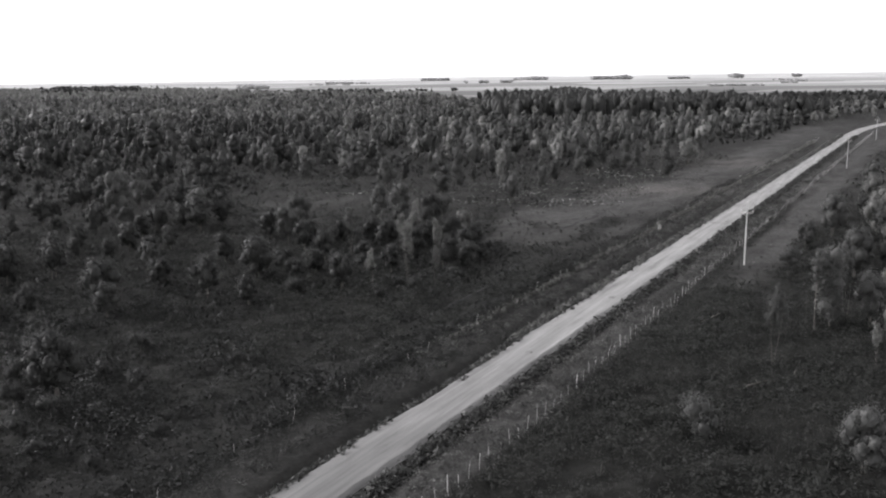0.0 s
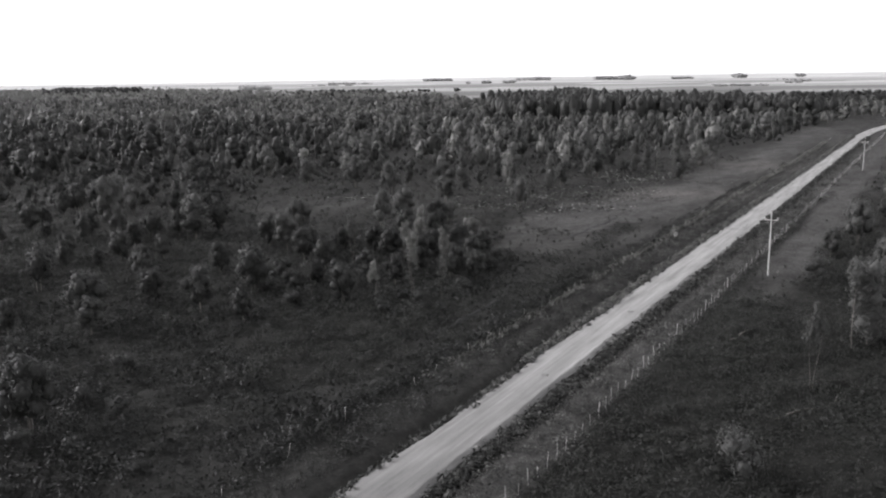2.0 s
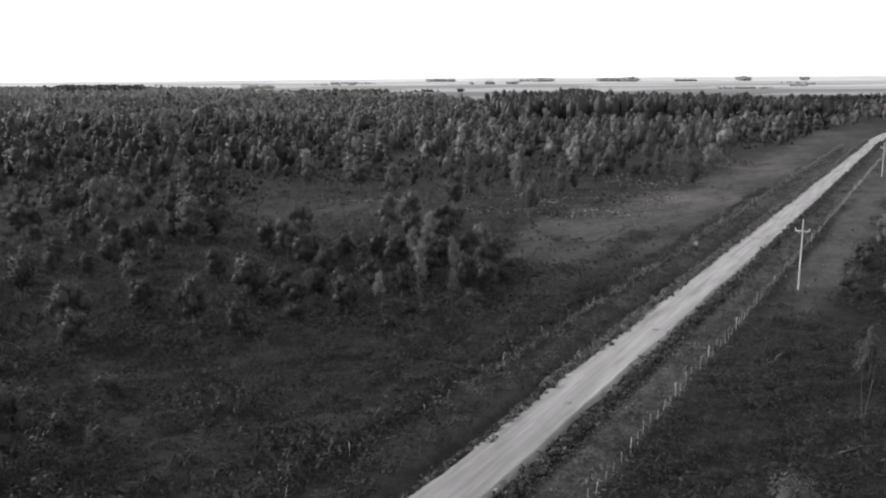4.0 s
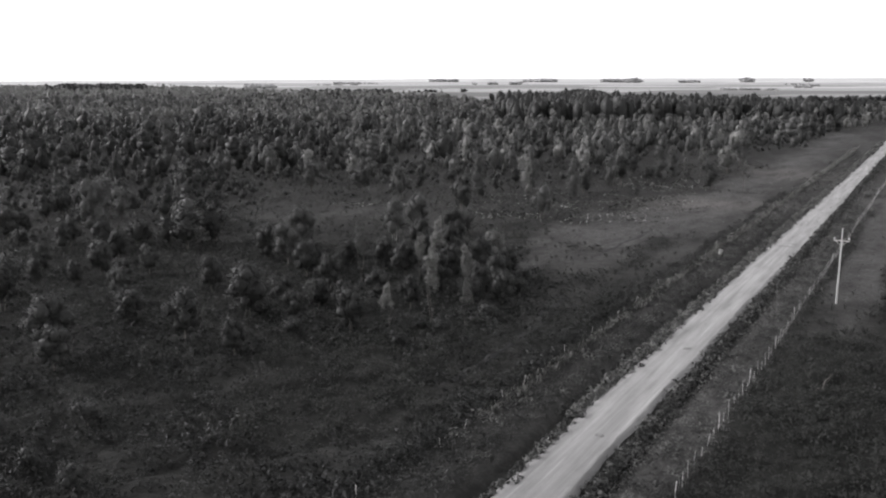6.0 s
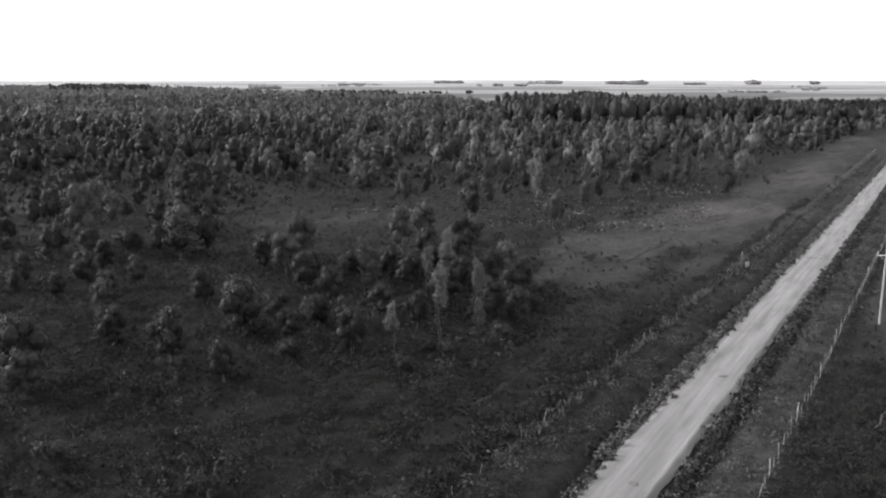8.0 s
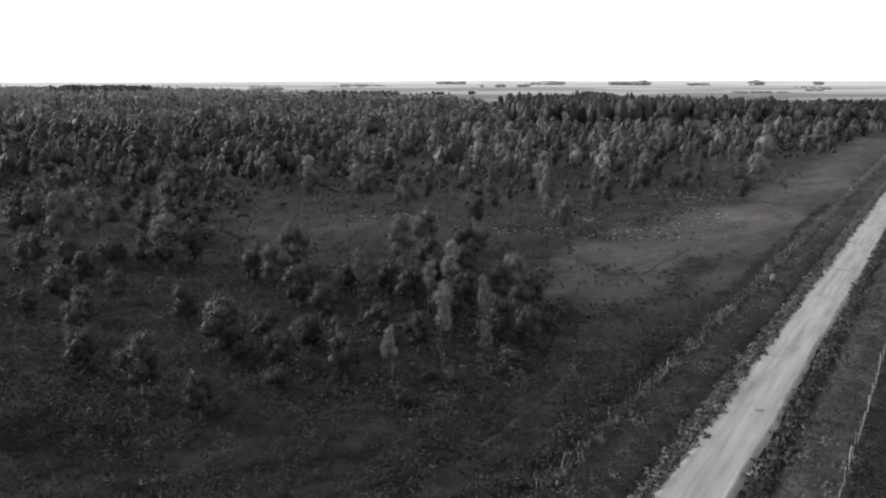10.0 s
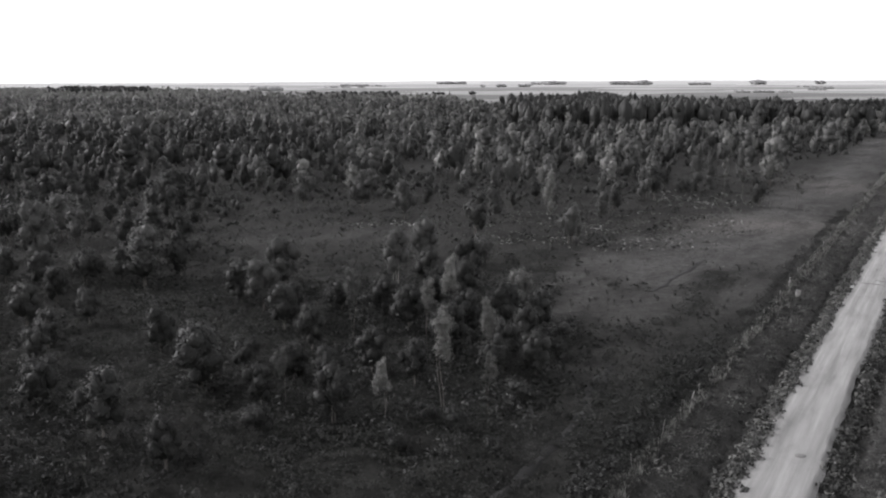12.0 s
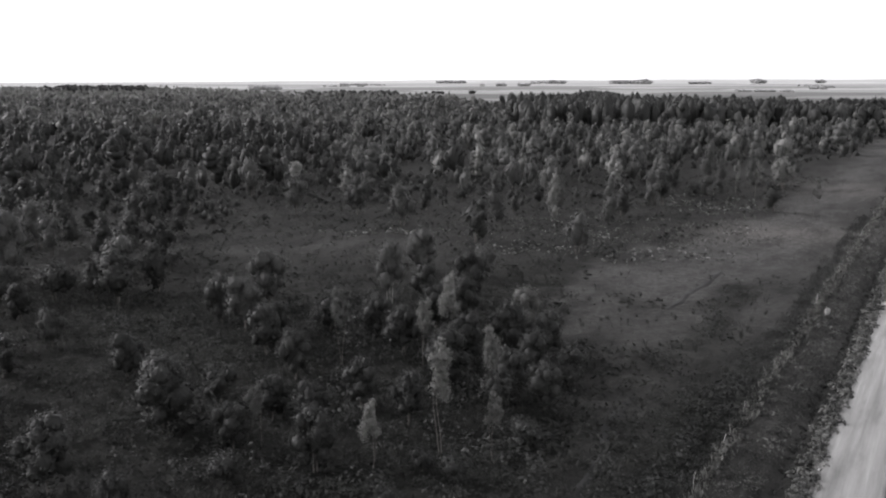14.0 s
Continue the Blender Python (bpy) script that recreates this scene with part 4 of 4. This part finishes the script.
def stubble_chance(x, y):
    inside = np.hypot((x - 32) / 27, (y - 205 - 0.05 * x) / 20) < 1 + 0.3 * ripple(x, y, 6)
    c = inside * np.clip(0.4 + 0.6 * ripple(x, y, 3.0, 0.7) + 0.7 * ripple(x * 0.4, y, 4.5, 2.1), 0, 0.8)
    return np.maximum(c, heaps(x, y) * np.clip(0.5 + 0.9 * ripple(x, y, 2.3, 0.4), 0.08, 1))


px_, py_ = scatter(srng, -25, 80, 172, 275, 0.8, stubble_chance, 0)
thick = heaps(px_, py_)
roll = srng.uniform(size=len(px_))
clumps("dry_stubble", np.stack([px_, py_], 1), srng.uniform(0.25, 0.6, len(px_)) * (1 + 0.35 * thick), np.where(roll < 0.4, 0, np.where(roll < 0.97 - 0.22 * thick, 1, 2)), [GRASS_DARK, GRASS_PALE, PLUME], 0, 9,
       "dry pale stubble and cut brush on the turf", "stubble")


def grass_chance(x, y):
    u, s = road_us(x, y)
    c = np.clip(0.35 + 0.5 * ripple(x, y, 4.0, 3.1), 0.05, 0.8)
    c = c * np.where((u < -9) & (y < 82 + 8 * ripple(x, y, 9.0)), 0.2, 1)
    return c * (1 - 0.95 * np.clip(bareness(x, y) * 1.4, 0, 1)) * (np.abs(u) > 4.6)


gx, gy = scatter(srng, -110, 140, 46, 180, 1.15, grass_chance, 12)
roll = srng.uniform(size=len(gx))
clumps("tall_grass", np.stack([gx, gy], 1), srng.uniform(0.4, 1.0, len(gx)), np.where(roll < 0.93, 0, 1),
       [GRASS_DARK, GRASS_MID, GRASS_PALE], True, 8, "rough tufts of dry grass between the scrub", "grass")


tx_, ty_ = scatter(srng, -60, 120, 100, 290, 1.0, lambda x, y: bareness(x, y) * np.clip(0.45 + 0.7 * ripple(x, y, 5.0, 0.2), 0.1, 0.9), 10)
roll = srng.uniform(size=len(tx_))
clumps("short_grass", np.stack([tx_, ty_], 1), srng.uniform(0.12, 0.42, len(tx_)), np.where(roll < 0.94, 0, 1),
       [GRASS_MID, GRASS_PALE], True, 6, "short grazed grass of the clearing", "grass")


def edge_row(name, u_mid, u_spread, s0, s1, per_metre, sizes, tones, mats, tuft, n, label, category, seed):
    rng = np.random.default_rng(seed)
    k = int((s1 - s0) * per_metre)
    s = rng.uniform(s0, s1, k)
    x, y = from_us(u_mid + rng.normal(size=k) * u_spread, s)
    clumps(name, np.stack([x, y], 1), rng.uniform(*sizes, k) * np.interp(s, (200, 400), (1, 1.5)), rng.choice(len(mats), k, p=tones), mats, tuft, n, label, category)


edge_row("roadside_weeds", -3.25, 0.4, 83, 420, 8.5, (0.5, 0.95), (0.08, 0.42, 0.5), [LEAF_DARK, LEAF_MID, LEAF_PALE], False, 14, "leafy weeds lining the gravel road", "weeds", 31)
edge_row("roadside_weeds", 2.95, 0.36, 30, 420, 7.5, (0.45, 0.95), (0.55, 0.4, 0.05), [LEAF_DARK, LEAF_MID, LEAF_PALE], False, 14, "leafy weeds lining the gravel road", "weeds", 32)
edge_row("roadside_weeds", -3.1, 0.35, 40, 84, 6.0, (0.4, 0.8), (0.55, 0.4, 0.05), [LEAF_DARK, LEAF_MID, LEAF_PALE], False, 14, "leafy weeds lining the gravel road", "weeds", 39)
# added row of dark leaves, standing in for the shade in the ditch
edge_row("ditch_weeds", -4.75, 0.2, 84, 330, 3.4, (0.4, 0.65), (1.0,), [LEAF_DARK], False, 14, "dark weeds added in the ditch to deepen its shade", "weeds", 36)
edge_row("verge_bushes", 5.7, 1.0, 60, 260, 0.55, (0.6, 1.3), (0.8, 0.2), [LEAF_DARK, LEAF_MID], False, 48, "low dark bushes in the grass between road and fence", "bushes", 37)
edge_row("verge_bushes", -6.8, 0.9, 60, 260, 0.4, (0.5, 1.1), (0.8, 0.2), [LEAF_DARK, LEAF_MID], False, 48, "low dark bushes in the grass between road and fence", "bushes", 38)
edge_row("fence_bushes", -11.4, 0.7, 52, 128, 3.0, (1.0, 2.0), (1.0,), [LEAF_DARK], False, 80, "dark bushes growing behind the old wire fence", "bushes", 34)
edge_row("fence_bushes", -11.4, 0.6, 128, 240, 2.2, (0.8, 1.5), (1.0,), [LEAF_DARK], False, 50, "dark bushes growing behind the old wire fence", "bushes", 35)
edge_row("fence_grass", -9.2, 0.38, 78, 380, 9.0, (0.35, 0.8), (0.0, 0.35, 0.65), [GRASS_DARK, GRASS_MID, GRASS_PALE], True, 8, "tall pale grass growing along the old wire fence", "grass", 33)


# ---- fences ----
def post_mesh(name, r, h, seed):
    rng = np.random.default_rng(seed)
    k = rng.uniform(-0.02, 0.02, 4)
    v, q = tube([(0, 0, -0.4), (k[0], k[1], h * 0.5), (k[2], k[3], h), (k[2], k[3], h + 0.02)], [r, r * 0.95, r * 0.9, r * 0.6], 6)
    return mesh_of(name, v, q, [POST_WOOD], smooth=False)


def fence(label, u, s0, s1, gap, thin, thick, every, h, lean, seed, skip=0.0):
    rng = np.random.default_rng(seed)
    x, y = from_us(u, (s0 + s1) / 2)
    ob = new("fence", None)
    ob.matrix_world = Matrix.Translation((x, y, 0))
    meshes = [[post_mesh("post", r, hh, seed + k) for k in range(3)] for r, hh in ((thin, h), (thick, h * 1.08))]
    s, k = s0, 0
    while s < s1:
        if rng.uniform() >= skip or k % every == 0:
            px, py = from_us(u + rng.uniform(-0.06, 0.06), s)
            me = meshes[k % every == 0][int(rng.integers(0, 3))]
            p = part("post", me, ob)
            tall = rng.uniform(0.9, 1.08) if rng.uniform() < 0.6 else rng.uniform(0.55, 0.75)
            p.matrix_local = Matrix.LocRotScale((px - x, py - y, float(height(px, py))), Euler((rng.normal() * lean, rng.normal() * lean, rng.uniform(0, 6))), (1, 1, tall))
        s += gap * rng.uniform(0.85, 1.15)
        k += 1
    for z in (0.35, 0.7, 1.02):
        pts, cut = [], np.linspace(s0, s1, 90)
        for c in cut:
            px, py = from_us(u, c)
            pts.append((px - x, py - y, z * h / 1.15 + float(height(px, py)) * 0.6))
        v, q = tube(pts, [0.004] * len(pts), 3)
        part("wire", mesh_of("wire", v, q, [WIRE]), ob, "thin steel fence wire")
    return tagged(ob, label, "fence")


fence("wire fence with weathered pale wooden posts beside the road", 7.95, 36, 440, 1.75, 0.018, 0.036, 7, 1.3, 0.05, 41, 0.05)
fence("old overgrown wire fence with thin leaning posts", -9.5, 36, 400, 3.6, 0.015, 0.026, 7, 1.3, 0.17, 42, 0.45)


# ---- power poles ----
def power_pole():
    ob = new("power_pole", None)
    part("pole", mesh_of("pole", *tube([(0, 0, -0.6), (0, 0, 2.5), (0.01, 0, 6), (0, 0, 8.98), (0, 0, 9.02)], [0.12, 0.11, 0.09, 0.07, 0.05], 10), [CONCRETE], smooth=True), ob)
    arm = part("crossarm", mesh_of("crossarm", *box(-0.9, 0.9, -0.16, -0.06, 7.76, 7.86), [ARM_WOOD]), ob, "weathered timber crossarm")
    for sx_ in (-1, 1):
        part("brace", mesh_of("brace", *tube([(0.62 * sx_, -0.17, 7.76), (0.05 * sx_, -0.15, 7.2)], [0.025, 0.025], 4), [ARM_WOOD]), arm)
    for px, pz in ((-0.82, 7.86), (0.82, 7.86), (0.0, 9.0)):
        v, q = tube([(px, -0.1 if px else 0, pz - 0.02), (px, -0.1 if px else 0, pz + 0.12), (px, -0.1 if px else 0, pz + 0.13), (px, -0.1 if px else 0, pz + 0.26), (px, -0.1 if px else 0, pz + 0.32)],
                    [0.02, 0.03, 0.085, 0.08, 0.04], 8)
        part("insulator", mesh_of("insulator", v, q, [PORCELAIN], smooth=True), arm if px else ob, "pale porcelain insulator")
    return tagged(ob, "pale concrete power pole with timber crossarm and insulators", "power pole", "power line poles")


turn = -math.degrees(math.atan2(ALONG[0], ALONG[1]))
pole = power_pole()
for k, (x, y) in enumerate([(49.8, 124.6), (126.7, 252.1), (187.0, 352), (255, 470)]):
    m = pose(x, y, float(height(x, y)), 0, 0, turn)
    if k == 0:
        pole.matrix_basis = m
    else:
        copy_thing(pole, m)


# ---- fallen tree and pale tussock ----
def fallen_tree():
    ob = new("fallen_tree", None)
    part("trunk", mesh_of("trunk", *tube([(-4.6, -0.3, 0.20), (-2.4, 0.0, 0.36), (-0.2, 0.1, 0.34), (2.0, 0.0, -0.05), (3.8, 0.2, 0.15), (4.9, 0.35, 0.5)], [0.11, 0.09, 0.07, 0.06, 0.04, 0.02], 7), [BARK_DARK], smooth=True), ob)
    for bx_, by_, tx_, ty_, tz_ in ((-1.6, 0, -1.2, 0.5, 0.3), (-4.0, 0, -4.9, 0.5, 0.25), (-3.4, 0, -4.3, -0.7, 0.2), (3.2, 0.1, 4.4, 0.9, 0.35)):
        part("branch", mesh_of("branch", *tube([(bx_, by_, 0.3), ((bx_ + tx_) / 2, (by_ + ty_) / 2, 0.3 + tz_ * 0.4), (tx_, ty_, 0.2 + tz_)], [0.05, 0.035, 0.012], 5), [BARK_DARK], smooth=True), ob)
    ob.matrix_world = pose(34.1, 75.4, float(height(34.1, 75.4)) - 0.05, 0, 0, 25)
    return tagged(ob, "fallen bare tree trunk with broken branches in scrub", "fallen tree")


def fallen_log(x0, y0, x1, y1, r, mat, label):
    """A bare log lying on the ground, with a few snapped stubs."""
    ob = new("fallen_log", None)
    n, ln = 6, math.hypot(x1 - x0, y1 - y0)
    at = lambda t: (x0 + (x1 - x0) * t + 0.02 * ln * math.sin(7 * t), y0 + (y1 - y0) * t, float(height(x0 + (x1 - x0) * t, y0 + (y1 - y0) * t)) + 0.7 * r + 0.25)
    base = Vector(at(0.5))
    part("trunk", mesh_of("trunk", *tube([Vector(at(k / n)) - base for k in range(n + 1)], [r * (1 - 0.6 * k / n) for k in range(n + 1)], 7), [mat], smooth=True), ob)
    for t, a in ((0.35, 0.8), (0.6, -1.0), (0.8, 0.7)):
        p = Vector(at(t)) - base
        part("stub", mesh_of("stub", *tube([p, p + Vector((0.35 * math.cos(a), 0.35 * math.sin(a), 0.2)), p + Vector((0.6 * math.cos(a), 0.6 * math.sin(a), 0.5))], [0.4 * r, 0.3 * r, 0.1 * r], 5), [mat], smooth=True), ob)
    ob.matrix_world = Matrix.Translation(base)
    return tagged(ob, label, "log")


fallen_tree()
fallen_log(33.4, 93.0, 37.4, 98.6, 0.09, BARK_DARK, "thin bare log lying in the scrub")


def pale_tussock(x, y, h):
    rng = np.random.default_rng(77)
    ob = new("pampas_tussock", None)
    v, q, _ = tuft_proto(rng, 70)
    part("leaf_tuft", mesh_of("leaf_tuft", v * (0.8, 0.8, 0.8), q, [GRASS_PALE]), ob)
    v, q, _ = tuft_proto(rng, 130)
    part("plumes", mesh_of("plumes", v * (0.6, 0.6, 1.1) + (0, 0, 0.25), q, [PLUME]), ob, "pale dry plumes")
    ob.matrix_world = Matrix.Translation((x, y, float(height(x, y)))) @ Matrix.Diagonal((h, h, h, 1))
    return tagged(ob, "pale dry pampas grass tussock beside the fence", "grass tussock")


pale_tussock(45.2, 153.6, 1.05)


# ---- distance: groves and windbreaks between the fields ----
def grove(name, x0, x1, y, deep, h, label, count, seed, category="windbreak", dome=False):
    rng = np.random.default_rng(seed)
    xy = np.stack([rng.uniform(min(x0, x1), max(x0, x1), count), y + rng.uniform(-deep, deep, count)], 1)
    pieces = []
    protos_here = [wood_proto(B, 8, 0.16, 200 + k, 5, 3, 3, body=1.05) for k in range(3)]
    for k, (a, b) in enumerate(xy):
        v, q, m = protos_here[k % 3]
        hh = h * rng.uniform(0.85, 1.1) * (0.45 + 0.6 * math.sin(math.pi * np.clip((a - min(x0, x1)) / abs(x1 - x0), 0.02, 0.98)) ** 0.7 if dome else 1)
        wide = hh * (2.4 if category == "windbreak" else 1.3)
        pieces.append((v * (wide, wide, hh) + (a, b, float(height(a, b)) - (1.5 if y > 1600 else 0.5)), q, m // 10 * 10))
    v, q, m = join(pieces)
    # beyond 1600 m the haze is in the leaf colour itself
    return tagged(new(name, mesh_of(name, v, q, [LEAF_HAZE if y > 1600 else LEAF_MID if 1000 < y < 1400 else LEAF_DARK], m)), label, category, kind="stuff")


FAR_GROVES = [(25, 143, 4000, 10, 46), (492, 583, 4000, 13, 36), (786, 954, 4000, 13, 60), (920, 945, 4000, 17, 8), (1134, 1224, 4000, 9, 32), (1413, 1459, 4000, 17, 9), (440, 470, 4000, 11, 6), (1740, 1770, 4100, 13, 7)]
FIELD_GROVES = [(-397, -328, 2000, 11, 44), (-305, -211, 3000, 7, 40), (-198, -155, 3000, 6, 16), (552, 628, 1690, 5.5, 30), (640, 660, 1700, 5, 7), (300, 330, 3000, 8, 5), (138, 144, 2600, 9, 3), (184, 206, 2600, 10, 7)]
SMALL_GROVES = [(245, 273, 2600, 9, 8), (60, 66, 1500, 6, 3), (-13, 18, 1500, 5, 9), (652, 664, 1700, 6, 4), (820, 862, 2000, 6, 10), (-320, -230, 2600, 6, 24), (-215, -185, 2600, 6, 9), (960, 1010, 2300, 7, 7), (1080, 1180, 2700, 6, 14)]
HEDGES = [(700, 1250, 2600, 2.6, 75), (1000, 1750, 3100, 2.8, 80), (250, 650, 2300, 2.2, 60), (-100, 250, 2100, 2.0, 50), (900, 1500, 2000, 2.0, 80)]
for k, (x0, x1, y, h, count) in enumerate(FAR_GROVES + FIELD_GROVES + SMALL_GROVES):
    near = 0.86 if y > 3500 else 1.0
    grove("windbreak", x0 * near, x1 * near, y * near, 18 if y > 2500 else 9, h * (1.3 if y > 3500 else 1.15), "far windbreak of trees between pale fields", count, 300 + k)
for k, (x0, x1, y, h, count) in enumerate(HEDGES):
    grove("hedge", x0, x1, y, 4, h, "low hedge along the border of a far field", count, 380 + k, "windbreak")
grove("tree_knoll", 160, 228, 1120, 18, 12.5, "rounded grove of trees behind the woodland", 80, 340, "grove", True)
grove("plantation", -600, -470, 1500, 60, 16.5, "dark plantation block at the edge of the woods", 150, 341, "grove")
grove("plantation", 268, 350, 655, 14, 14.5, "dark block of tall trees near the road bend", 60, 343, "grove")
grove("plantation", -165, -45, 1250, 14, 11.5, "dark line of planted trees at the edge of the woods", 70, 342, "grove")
